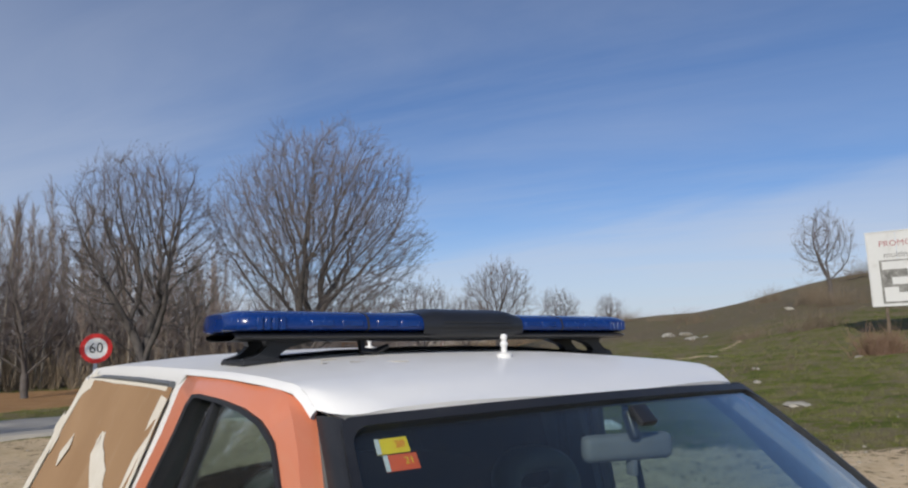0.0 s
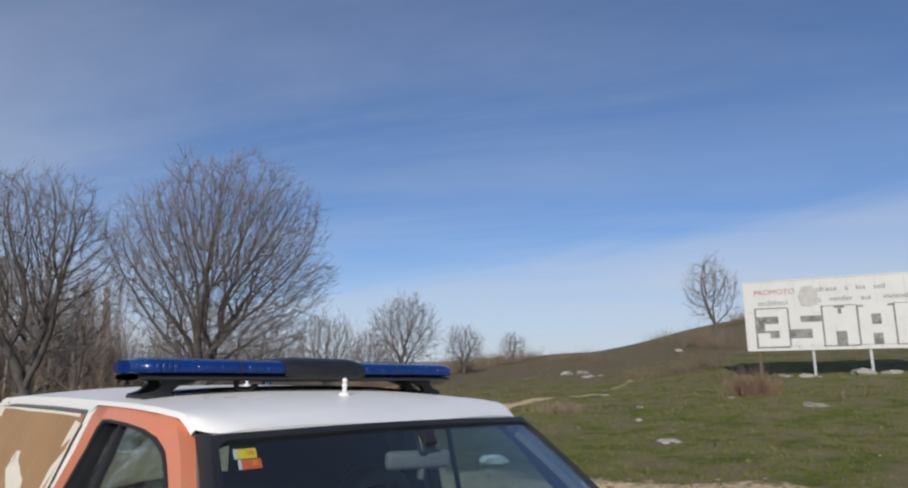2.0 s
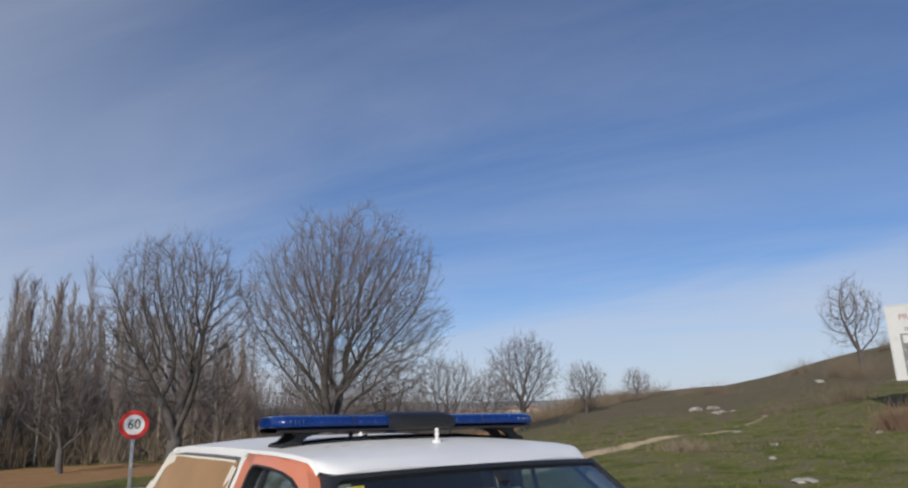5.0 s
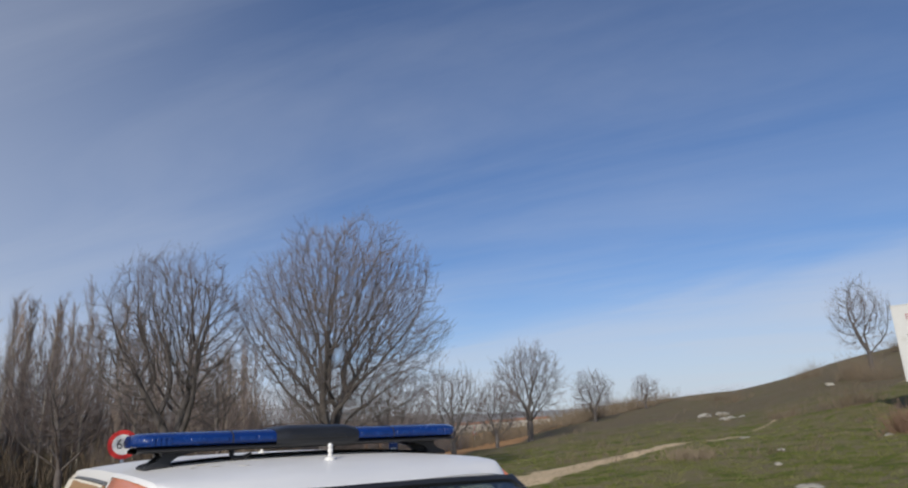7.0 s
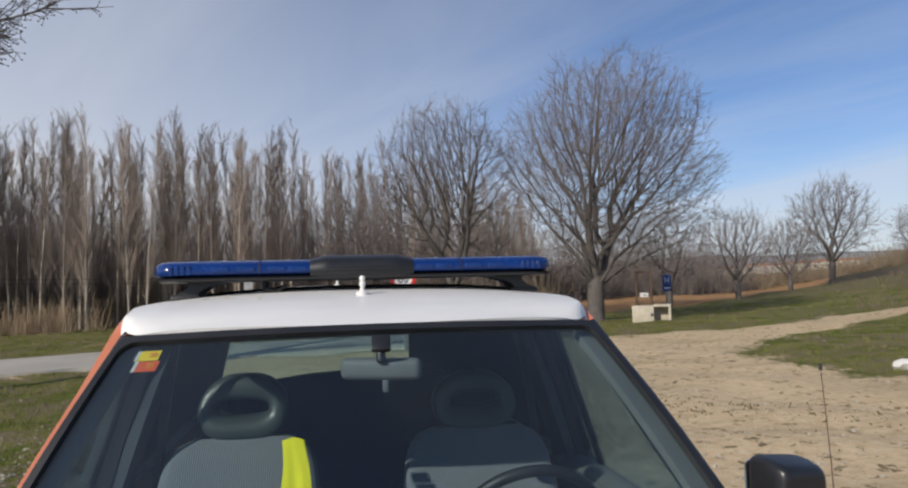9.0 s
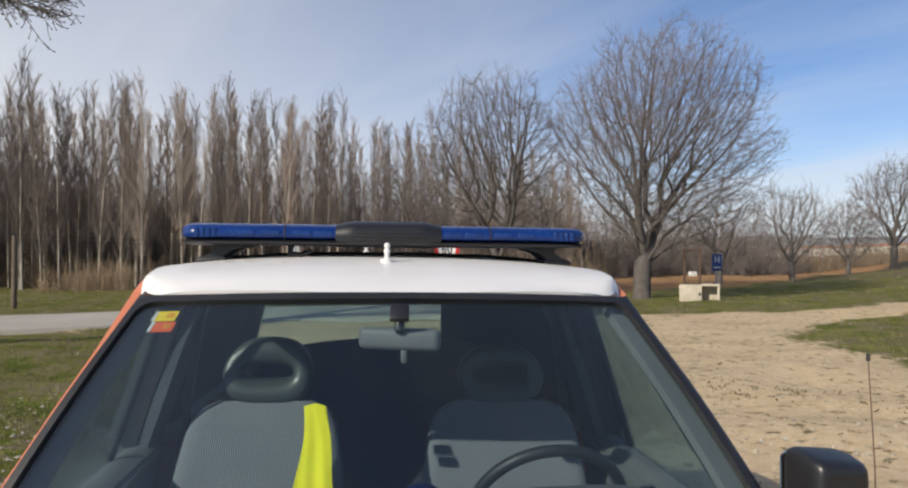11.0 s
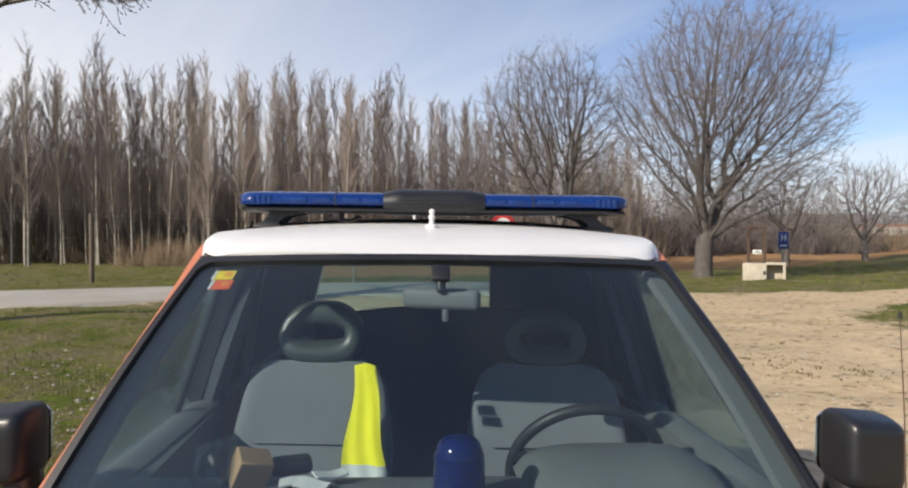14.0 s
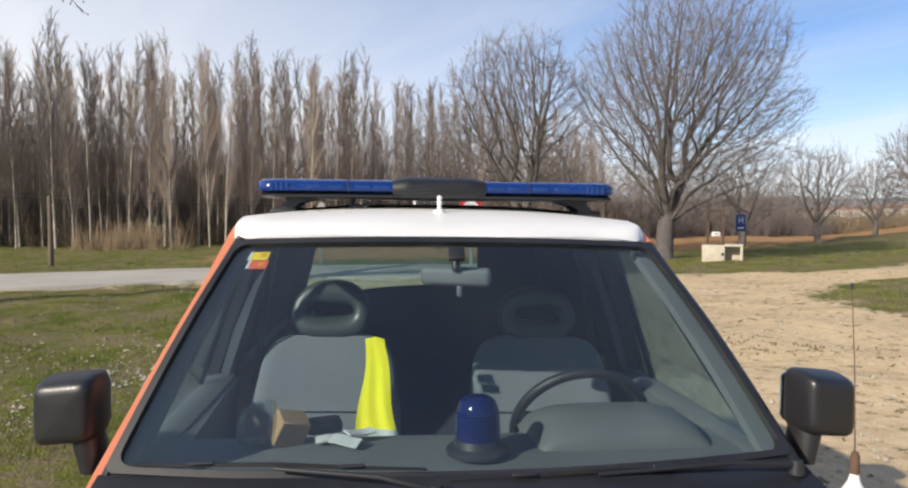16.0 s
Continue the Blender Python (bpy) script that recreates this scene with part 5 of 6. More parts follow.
bar.matrix_basis = pose(-0.017, 0.014, -0.0185, 0, 0.75, 2.4)


def bar_body(x, u, top, bot, dep, flatten=0.0):
    """A cross section of the bar: a rounded slab, u from 0 to 1 round it."""
    a = 2 * math.pi * u
    c, s = math.cos(a), math.sin(a)
    y = math.copysign(abs(c) ** 0.45, c) * dep
    z = (top if s > 0 else bot) * abs(s) ** 0.5
    y *= 1 - (0.12 if s > 0 else 0.0) * abs(s)
    return (x, y, BAR_Z + math.copysign(z, s))


def bar_piece(x0, x1, top, bot, dep, end0=0.0, end1=0.0, n=10):
    def f(u, v):
        x = lerp(x0, x1, v)
        k = 1.0
        if end0 and x - x0 < end0:
            k = math.sqrt(max(0.0, 1 - (1 - (x - x0) / end0) ** 2))
        if end1 and x1 - x < end1:
            k = math.sqrt(max(0.0, 1 - (1 - (x1 - x) / end1) ** 2))
        kk = lerp(0.55, 1, k)
        return bar_body(x, u, top * lerp(0.75, 1, k), bot * lerp(0.75, 1, k), dep * kk)
    bm = sheet(f, 28, n)
    bmesh.ops.remove_doubles(bm, verts=bm.verts[:], dist=0.0002)
    loose = [e for e in bm.edges if len(e.link_faces) == 1]
    bmesh.ops.holes_fill(bm, edges=loose, sides=0)
    return bm


for sgn in (-1, 1):
    x_out, x_seam, x_in = sgn * 0.586, sgn * 0.292, sgn * 0.142
    outer = part("outer_lens", bar_piece(min(x_out, x_seam), max(x_out, x_seam), 0.031, 0.017, 0.125, 0.07 if sgn < 0 else 0, 0.07 if sgn > 0 else 0, 16), M["blue_lens"], bar, "dark blue ribbed lens, unlit", 50)
    inner = part("inner_lens", bar_piece(min(x_seam, x_in) + 0.002, max(x_seam, x_in) - 0.002, 0.031, 0.017, 0.126, n=6), M["blue_lens"], bar, "dark blue ribbed lens, unlit", 50)
    for k in range(6):
        part("led", box((0.012, 0.004, 0.026), (sgn * (0.565 - 0.016 * k), -0.1248 + 0.012 * max(0, 2 - k), BAR_Z + 0.002), 0.0015, 1), M["led"], outer, "small light unit")
    for x0, lens in ((0.40, outer), (0.33, outer), (0.245, inner), (0.185, inner)):
        part("led", box((0.05, 0.004, 0.014), (sgn * x0, -0.1258, BAR_Z + 0.003), 0.002, 1), M["led"], lens, "small light unit")
    part("seam", bar_piece(x_seam - 0.002, x_seam + 0.002, 0.0318, 0.0178, 0.1272, n=1), M["ink"], bar)
part("base_rail", sheet(lambda u, v: (lerp(-0.572, 0.572, v), math.copysign(abs(math.cos(2 * math.pi * u)) ** 0.5, math.cos(2 * math.pi * u)) * 0.128 * (1 - 0.25 * max(0, abs(2 * v - 1) - 0.9) * 10), BAR_Z - 0.0235 + 0.0085 * math.sin(2 * math.pi * u)), 20, 24), M["plastic"], bar, "black lower rail", 50)


def centre_box(u, v):
    x = lerp(-0.150, 0.150, v)
    k = min(1.0, (0.150 - abs(x)) / 0.045)
    return bar_body(x, u, lerp(0.032, 0.042, k), 0.034, lerp(0.128, 0.138, k))


spk = part("speaker_housing", sheet(centre_box, 28, 24), M["plastic"], bar, "black loudspeaker housing", 50)
for k in range(3):
    part("grille_bar", box((0.20, 0.003, 0.003), (0, -0.1375, BAR_Z - 0.012 + 0.009 * k), 0.001, 1), M["ink"], spk)
for sgn in (-1, 1):
    zf = roof_z(sgn * 0.47, 0.0) + 0.0175
    prof = [(0.385, BAR_Z - 0.03), (0.50, BAR_Z - 0.03), (0.495, BAR_Z - 0.042), (0.515, zf + 0.016), (0.542, zf + 0.008), (0.545, zf + 0.002), (0.475, zf + 0.003), (0.465, zf + 0.018), (0.448, BAR_Z - 0.046)]
    for y in (-0.055, 0.055):
        part("bracket", plate([(sgn * x, z) for x, z in prof], lambda x, z, k=y: (x, k - 0.012, z), lambda x, z, k=y: (x, k + 0.012, z)), M["plastic"], bar, "black mounting bracket")
    part("bracket_foot", box((0.085, 0.14, 0.012), (sgn * 0.505, 0.0, roof_z(sgn * 0.505, 0.0) + 0.0225), 0.005, 2, (0, 3.5 * sgn, 0)), M["rubber"], bar, "rubber foot on the roof")
    hook = Tubes()
    hook.add([Vector((sgn * 0.25 - 0.03, -0.07, BAR_Z - 0.03)), Vector((sgn * 0.25 - 0.032, -0.075, BAR_Z - 0.055)), Vector((sgn * 0.25 + 0.0, -0.08, BAR_Z - 0.058)), Vector((sgn * 0.25 + 0.03, -0.085, BAR_Z - 0.045))], [0.011, 0.010, 0.008, 0.006], 6, True)
    if sgn < 0:
        hook.link("clamp_hook", M["plastic"], bar, "black clamp hook")
cross = Tubes()
cross.add([Vector((x, 0.03, roof_z(x, 0.03) + 0.0235)) for x in (-0.5, -0.3, -0.1, 0.1, 0.3, 0.5)], [0.005] * 6, 6, True)
cross.link("cross_strap", M["plastic"], bar, "black strap lying across the roof")

# ---- inside the car ----


def seat(sgn, x, headrest_top, group="front seats"):
    s = thing("front_chair", pose(-0.009, 0, 0, 0, 0.75, 0), "grey ribbed cloth front seat with a hollow vinyl headrest", "seat", group)
    w = 0.235

    def back(u, v):
        a = 2 * math.pi * u
        z = lerp(0.66, 1.285, v)
        k = math.sqrt(max(0.0, 1 - max(0.0, (v - 0.80) / 0.2) ** 2.4))
        hw = w * (0.62 + 0.38 * k) * float(np.interp(v, (0, 0.3, 0.6, 0.8, 1), (0.95, 1.06, 1.06, 0.98, 0.92)))
        c, sn = math.cos(a), math.sin(a)
        xx = math.copysign(abs(c) ** 0.5, c) * hw
        bol = 0.04 * max(0.0, abs(xx) / hw - 0.62) / 0.38 * (1 - v * 0.75)
        yy = math.copysign(abs(sn) ** 0.6, sn) * lerp(0.075, 0.05, v) * lerp(0.45, 1.0, k) - (bol if sn < 0 else 0)
        return (x + xx, yy - 0.17 + 0.24 * v, z)
    bm = sheet(back, 40, 26)
    bmesh.ops.remove_doubles(bm, verts=bm.verts[:], dist=0.0003)
    loose = [e for e in bm.edges if len(e.link_faces) == 1]
    bmesh.ops.holes_fill(bm, edges=loose, sides=0)
    part("backrest", bm, M["cloth"], s, "grey ribbed cloth backrest", 60)
    part("seat_cushion", box((0.5, 0.52, 0.16), (x, -0.38, 0.62), 0.06, 3, (6, 0, 0)), M["cloth"], s, "grey cloth cushion")
    seam = Tubes()
    seam.add([Vector((x + lerp(-0.17, 0.17, k / 8), -0.082 - 0.006, 1.06)) for k in range(9)], [0.0025] * 9, 5, True)
    seam.link("seam", M["grey_trim"], s)
    hz = (1.275 + headrest_top) / 2
    hh = (headrest_top - 1.275) / 2
    ho = [(x + dx, hz + dz) for dx, dz in [(0.132 * math.copysign(abs(math.cos(t)) ** 0.62, math.cos(t)) * (1.03 - 0.3 * max(0, math.sin(t))), hh * math.copysign(abs(math.sin(t)) ** 0.7, math.sin(t))) for t in [2 * math.pi * k / 40 for k in range(40)]]]
    hi = [(x + dx, hz - 0.004 + dz) for dx, dz in [(0.078 * math.copysign(abs(math.cos(t)) ** 0.7, math.cos(t)), 0.026 * math.copysign(abs(math.sin(t)) ** 0.7, math.sin(t))) for t in [2 * math.pi * k / 40 for k in range(40)]]]

    def hy(xx, zz, d):
        return 0.10 + d * 0.05 + (zz - hz) * 0.22
    bm = bmesh.new()
    rings = []
    for f, d in ((0.0, -0.2), (0.06, -0.75), (0.22, -1.0), (0.75, -0.95), (1.0, -0.6), (1.0, 0.6), (0.75, 0.95), (0.22, 1.0), (0.06, 0.75), (0.0, 0.2)):
        rings.append([bm.verts.new((lerp(o[0], i[0], f), hy(o[0], lerp(o[1], i[1], f), d), lerp(o[1], i[1], f))) for o, i in zip(ho, hi)])
    for a, b in zip(rings, rings[1:] + rings[:1]):
        for k in range(40):
            j = (k + 1) % 40
            bm.faces.new((a[k], a[j], b[j], b[k]))
    part("headrest", bm, M["headrest"], s, "dark green-grey vinyl headrest with a slot", 60)
    for dx in (-0.05, 0.05):
        part("headrest_post", drum(0.006, 0.006, 0.06, (x + dx, 0.075, 1.25), 10), M["steel"], s)
    return s


seat(-1, -0.375, 1.470)
seat(1, 0.345, 1.452)

dash = part("dashboard", sheet(lambda u, v: (lerp(-0.70, 0.70, u), lerp(-0.93, -0.46, v) - 0.07 * (1 - (2 * u - 1) ** 2) * (1 - v), float(np.interp(v, (0, 0.2, 0.75, 0.9, 1), (1.128, 1.142, 1.142, 1.12, 1.02)))), 24, 16, 0.03), M["dash"], car, "dusty grey vinyl dashboard", 60)
part("dash_face", sheet(lambda u, v: (lerp(-0.70, 0.70, u), -0.46 - 0.10 * v, lerp(1.03, 0.66, v)), 12, 6, 0.03), M["dash"], dash)


def binnacle(u, v):
    x = lerp(0.195, 0.645, u)
    k = math.sqrt(max(0.0, 1 - abs(2 * u - 1) ** 4))
    a = v * math.pi
    return (x, -0.60 - 0.13 * math.cos(a), 1.128 + 0.085 * k * math.sin(a) ** 0.7)


part("instrument_hood", sheet(binnacle, 22, 14, 0.012), M["dash"], dash, "hooded instrument binnacle", 60)
for x in (-0.60, 0.62):
    part("defrost_vent", box((0.10, 0.03, 0.006), (x, -0.86, 1.147), 0.002), M["ink"], dash)

wheel_m = pose(0.385, -0.43, 1.115, 118, 0, 0)
rim = bmesh.new()
seg, tube = 48, 10
vs = [[rim.verts.new(wheel_m @ Vector(((0.188 + 0.0145 * math.cos(2 * math.pi * j / tube)) * math.cos(2 * math.pi * i / seg), (0.188 + 0.0145 * math.cos(2 * math.pi * j / tube)) * math.sin(2 * math.pi * i / seg), 0.0145 * math.sin(2 * math.pi * j / tube)))) for j in range(tube)] for i in range(seg)]
for i in range(seg):
    for j in range(tube):
        rim.faces.new((vs[i][j], vs[(i + 1) % seg][j], vs[(i + 1) % seg][(j + 1) % tube], vs[i][(j + 1) % tube]))
steering = part("steering_wheel", rim, M["rubber"], car, "black steering wheel", 80)
hub = drum(0.062, 0.055, 0.05, (0, 0, -0.01), 20, 0.01)
bmesh.ops.transform(hub, matrix=wheel_m, verts=hub.verts[:])
part("hub", hub, M["plastic"], steering)
for a in (15, 165, 270):
    sp = box((0.14, 0.035, 0.016), (0.115, 0, 0.012), 0.006)
    bmesh.ops.transform(sp, matrix=wheel_m @ pose(0, 0, 0, 0, 0, a), verts=sp.verts[:])
    part("spoke", sp, M["plastic"], steering)
column = Tubes()
column.add([wheel_m @ Vector((0, 0, 0.03)), wheel_m @ Vector((0, 0, 0.3))], [0.04, 0.05], 12, True)
column.link("column", M["plastic"], steering)

# rear-view mirror on the glass
rv = thing("rear_view_mirror", pose(-0.01, -0.035, 0.012, 0, 0.75, 0), "grey-backed rear-view mirror on a black stalk behind the windscreen", "mirror")
part("mirror_back", box((0.19, 0.03, 0.05), (0.04, -0.50, 1.533), 0.015, 4, (0, 0, -16)), M["grey_trim"], rv, "grey plastic back")
part("mirror_face", box((0.172, 0.006, 0.04), (0.0445, -0.4835, 1.533), 0.002, 1, (0, 0, -16)), M["chrome"], rv, "mirror glass")
part("stalk", box((0.022, 0.022, 0.06), (0.04, -0.513, 1.575), 0.009, 3, (-20, 0, 0)), M["plastic"], rv, "black stalk")
part("stalk_pad", box((0.042, 0.014, 0.042), (0.04, -0.542, 1.594), 0.004, 2, (-44, 0, 0)), M["plastic"], rv)
part("dip_lever", box((0.014, 0.02, 0.03), (0.05, -0.50, 1.495), 0.004), M["grey_trim"], rv)

# rear bench in the navy shade colour, and an added dark panel for load-bay shade
bench = thing("rear_bench", pose(0.01, 0, 0, 0, 0.75, 0), "rear bench with a hump-backed rest, cabin shade put into its navy colour", "bench seat")
part("bench_back", sheet(lambda u, v: (lerp(-0.56, 0.56, u), 0.82 - 0.16 * (1 - v) + 0.04 * math.sin(v * 3), lerp(0.6, 1.30 + 0.085 * max(0.0, math.sin(u * math.pi)) ** 0.5, v)), 24, 14, 0.10), M["shade_navy"], bench, "", 60)
part("bench_cushion", box((1.16, 0.46, 0.16), (0, 0.58, 0.6), 0.05, 3), M["shade_navy"], bench)
part("shade_panel", box((0.52, 0.018, 0.60), (0.55, 1.02, 1.36), 0.005, 1), M["shade_navy"], car, "added dark panel standing in for shade in half the load bay")
part("rear_floor", box((1.3, 1.2, 0.05), (0, 1.05, 0.62), 0.01), M["lining"], car)

# hi-vis vest over the passenger's backrest


def vest(u, v):
    low = max(0.0, (v - 0.84) / 0.16)
    x = lerp(-0.232 - 0.018 * v ** 1.5 + 0.035 * low, -0.168 + 0.075 * v ** 1.4 - 0.085 * low, u)
    top = 1.301 - 0.008 * abs(2 * u - 1)
    z = lerp(top, 0.945, v)
    y = lerp(-0.012, -0.14, v ** 0.8) - 0.030 - 0.004 * math.sin(u * 5.2 + v * 1.5 + 2.2) * (0.25 + v) - 0.004 * math.sin(u * 13 - v * 4) * v
    return (x + 0.008 * math.sin(v * 7), y, z)


hv = thing("safety_vest", pose(-0.019, -0.02, 0, 0, 0.75, 0), "fluorescent yellow safety vest draped over the seat back", "vest")
part("cloth", sheet(vest, 22, 24, 0.003), M["vest"], hv, "", 80)
part("silver_band", sheet(lambda u, v: tuple(Vector(vest(u, lerp(0.77, 0.88, v))) + Vector((0, -0.005, 0))), 14, 3, 0.002), M["silver_band"], hv, "silver reflective band", 80)

# beacon standing on the dashboard
bx, by, bz = 0.095, -0.735, 1.150
beacon = thing("beacon_lamp", pose(0.0, 0, 0), "blue dome beacon on a black rubber foot standing on the dashboard", "beacon")
part("beacon_foot", lathe([(0.074, 0.0), (0.075, 0.008), (0.068, 0.014), (0.058, 0.018), (0.053, 0.034)], (bx, by, bz)), M["rubber"], beacon, "black rubber foot")
part("beacon_dome", lathe([(0.052, 0.032), (0.053, 0.04), (0.0505, 0.085), (0.047, 0.108), (0.041, 0.122), (0.028, 0.131), (0.010, 0.134)], (bx, by, bz), 32), M["dome"], beacon, "ribbed dark blue dome", 50)
for k in range(6):
    part("dome_rib", lathe([(0.0515 - 0.0003 * k, 0.0), (0.0535 - 0.0003 * k, 0.002), (0.0515 - 0.0003 * k, 0.004)], (bx, by, bz + 0.042 + 0.010 * k), 32), M["dome"], beacon)

# papers and a small box on the dash
part("carton", box((0.075, 0.06, 0.07), (-0.36, -0.66, 1.186), 0.003, 1, (22, 16, 34)), M["card"], None, "").name = "small_carton"
tagged(bpy.data.objects["small_carton"], "small open brown carton lying on the dashboard", "carton")
for k, (x, y, tilt, spin_z) in enumerate(((-0.26, -0.66, 6, 12), (-0.22, -0.69, 14, -18), (-0.19, -0.64, 4, 33))):
    p = part("folded_paper", sheet(lambda u, v: tuple(pose(x, y, 1.160 + 0.006 * k, tilt, 0, spin_z) @ Vector((lerp(-0.036, 0.036, u), lerp(-0.018, 0.018, v), 0.004 * math.sin(u * 4 + k)))), 8, 4, 0.004), M["paper"], None)
    tagged(p, "folded white paper on the dashboard", "paper", "papers on the dash")
pouch = part("dark_pouch", box((0.09, 0.05, 0.035), (-0.285, -0.60, 1.175), 0.012, 2, (10, 0, 20)), M["rubber"])
tagged(pouch, "small dark pouch among the papers on the dashboard", "pouch")


def crumple(u, v):
    a, b = 2 * math.pi * u, math.pi * v
    n = noise.noise(Vector((math.cos(a) * 2.1, math.sin(a) * 2.1, v * 4.0))) * 0.5
    r = 0.05 * (1 + n)
    return (-0.43 + r * math.sin(b) * math.cos(a), -0.66 + r * math.sin(b) * math.sin(a), 1.195 + r * math.cos(b))


wrap = part("plastic_wrap", sheet(crumple, 18, 12), M["wrap"], None, "", 0)
tagged(wrap, "crumpled clear plastic wrap on the dashboard", "wrap")

# ---- roadside things ----


def road_sign(x, y, face_turn, front=True):
    z0 = ground_at(x, y)
    s = thing("speed_limit_sign", pose(x, y, z0, 0, 0, face_turn), "round red-rimmed speed limit sign on a grey steel post" if front else "round traffic sign seen from its bare grey back, on a steel post", "traffic sign", "road signs")
    part("post", box((0.08, 0.04, 2.2), (0, 0.03, 0.95), 0.006), M["steel"], s, "galvanised post")

    def disc(r, y0, y1, sides=40):
        bm = drum(r, r, y1 - y0, (0, 0, 0), sides)
        bmesh.ops.transform(bm, matrix=pose(0, y1, 1.88, 90, 0, 0), verts=bm.verts[:])
        return bm
    part("back_plate", disc(0.335, -0.003, 0.008), M["steel"], s)
    ring_o = [(0.335 * math.cos(2 * math.pi * k / 40), 0.335 * math.sin(2 * math.pi * k / 40)) for k in range(40)]
    ring_i = [(0.235 * math.cos(2 * math.pi * k / 40), 0.235 * math.sin(2 * math.pi * k / 40)) for k in range(40)]
    part("red_rim", ring_panel(ring_o, ring_i, lambda a, b: (a, -0.010, 1.88 + b), lambda a, b: (a, -0.004, 1.88 + b)), M["signred"], s, "red rim")
    face = part("white_face", disc(0.234, -0.009, -0.0035), M["signwhite"], s, "white face")
    writing("60", 0.31, M["ink"], face, pose(0, -0.012, 1.88, 90, 0, 0) @ Matrix.Diagonal((0.95, 1.05, 1, 1)), "figures", 0.002)
    return s


road_sign(0.98, 16.2, -4)
road_sign(-3.95, 21.7, 125)


def info_sign(x, y):
    s = thing("blue_road_sign", stand(x, y, 18), "blue rectangular road sign on a steel post", "traffic sign", "road signs")
    part("post", box((0.07, 0.07, 1.75), (0, 0.045, 0.86), 0.006), M["steel"], s)
    p = part("panel", box((0.55, 0.02, 0.75), (0, 0, 1.36), 0.008), M["signblue"], s, "blue panel")
    writing("H", 0.42, M["signwhite"], p, pose(0, -0.012, 1.47, 90, 0, 0), "letter", 0.002)
    part("bar", box((0.36, 0.006, 0.06), (0, -0.012, 1.13), 0.002, 1), M["signwhite"], p)


info_sign(13.72, 28.0)


def triangle_sign(x, y):
    s = thing("warning_sign", stand(x, y, 30), "red-edged triangular warning sign on a post beside the far road", "traffic sign", "road signs")
    part("post", box((0.08, 0.05, 1.5), (0, 0.03, 0.75), 0.006), M["steel"], s)
    tri = [(-0.5, 0), (0.5, 0), (0, 0.87)]
    part("rim", plate(tri, lambda a, b: (a, 0, 1.0 + b), lambda a, b: (a, -0.02, 1.0 + b)), M["signred"], s)
    part("face", plate([(a * 0.78, 0.08 + b * 0.76) for a, b in tri], lambda a, b: (a, -0.021, 1.0 + b), lambda a, b: (a, -0.026, 1.0 + b)), M["signwhite"], s)


triangle_sign(39.0, 61.0)


def trough():
    t = thing("fountain_trough", stand(10.52, 22.4, -24) @ Matrix.Diagonal((0.95, 1, 1.18, 1)), "weathered pale concrete trough with an open end", "trough", "")
    part("basin", box((0.82, 0.6, 0.52), (-0.32, 0, 0.22), 0.02), M["concrete"], t, "solid concrete block")
    part("spout_hole", box((0.09, 0.02, 0.1), (0.02, -0.298, 0.2), 0.004), M["ink"], t)
    for sy in (-0.26, 0.26):
        if sy > 0:
            part("side_slab", box((0.6, 0.08, 0.5), (0.4, sy, 0.21), 0.012), M["concrete"], t)
    part("end_slab", box((0.09, 0.6, 0.5), (0.68, 0, 0.21), 0.012), M["concrete"], t)
    part("top_slab", box((0.66, 0.62, 0.07), (0.405, 0, 0.475), 0.012), M["concrete"], t)


trough()


def board_frame():
    f = thing("notice_frame", stand(10.75, 23.6, -24), "empty dark iron notice-board frame beside the trough", "frame")
    for x in (-0.32, 0.32):
        part("upright", box((0.1, 0.09, 1.95), (x * 0.86, 0, 0.95), 0.008), M["rust"], f)
    part("top_rail", box((0.65, 0.08, 0.09), (0, 0, 1.88), 0.006), M["rust"], f)
    part("low_rail", box((0.46, 0.06, 0.07), (0, 0, 0.98), 0.005), M["rust"], f)
    plaque = part("plaque", box((0.3, 0.02, 0.16), (0.02, -0.045, 0.99), 0.004), M["signwhite"], f, "small pale plaque")
    for k in range(2):
        part("bar", box((0.2, 0.004, 0.025), (0.02, -0.0575, 1.02 - 0.06 * k), 0.001, 1), M["ink"], plaque)


board_frame()


def telephone_line():
    z0 = ground_at(-13.2, 21.6)
    post = part("wooden_post", drum(0.09, 0.07, 2.6, (-13.2, 21.6, z0 - 0.2), 12, 0.01), M["wood"])
    tagged(post, "short weathered wooden post at the roadside", "post")
    wire = Tubes()
    a, b = Vector((-25.0, 17.0, 3.2)), Vector((2.0, 27.5, 2.2))
    for dz in (0.0, 0.16):
        wire.add([a.lerp(b, k / 16) + Vector((0, 0, dz - 0.5 * math.sin(math.pi * k / 16))) for k in range(17)], [0.007] * 17, 4, True)
    w = wire.link("overhead_wire", M["ink"])
    tagged(w, "sagging dark wires strung along the road", "wire")


telephone_line()


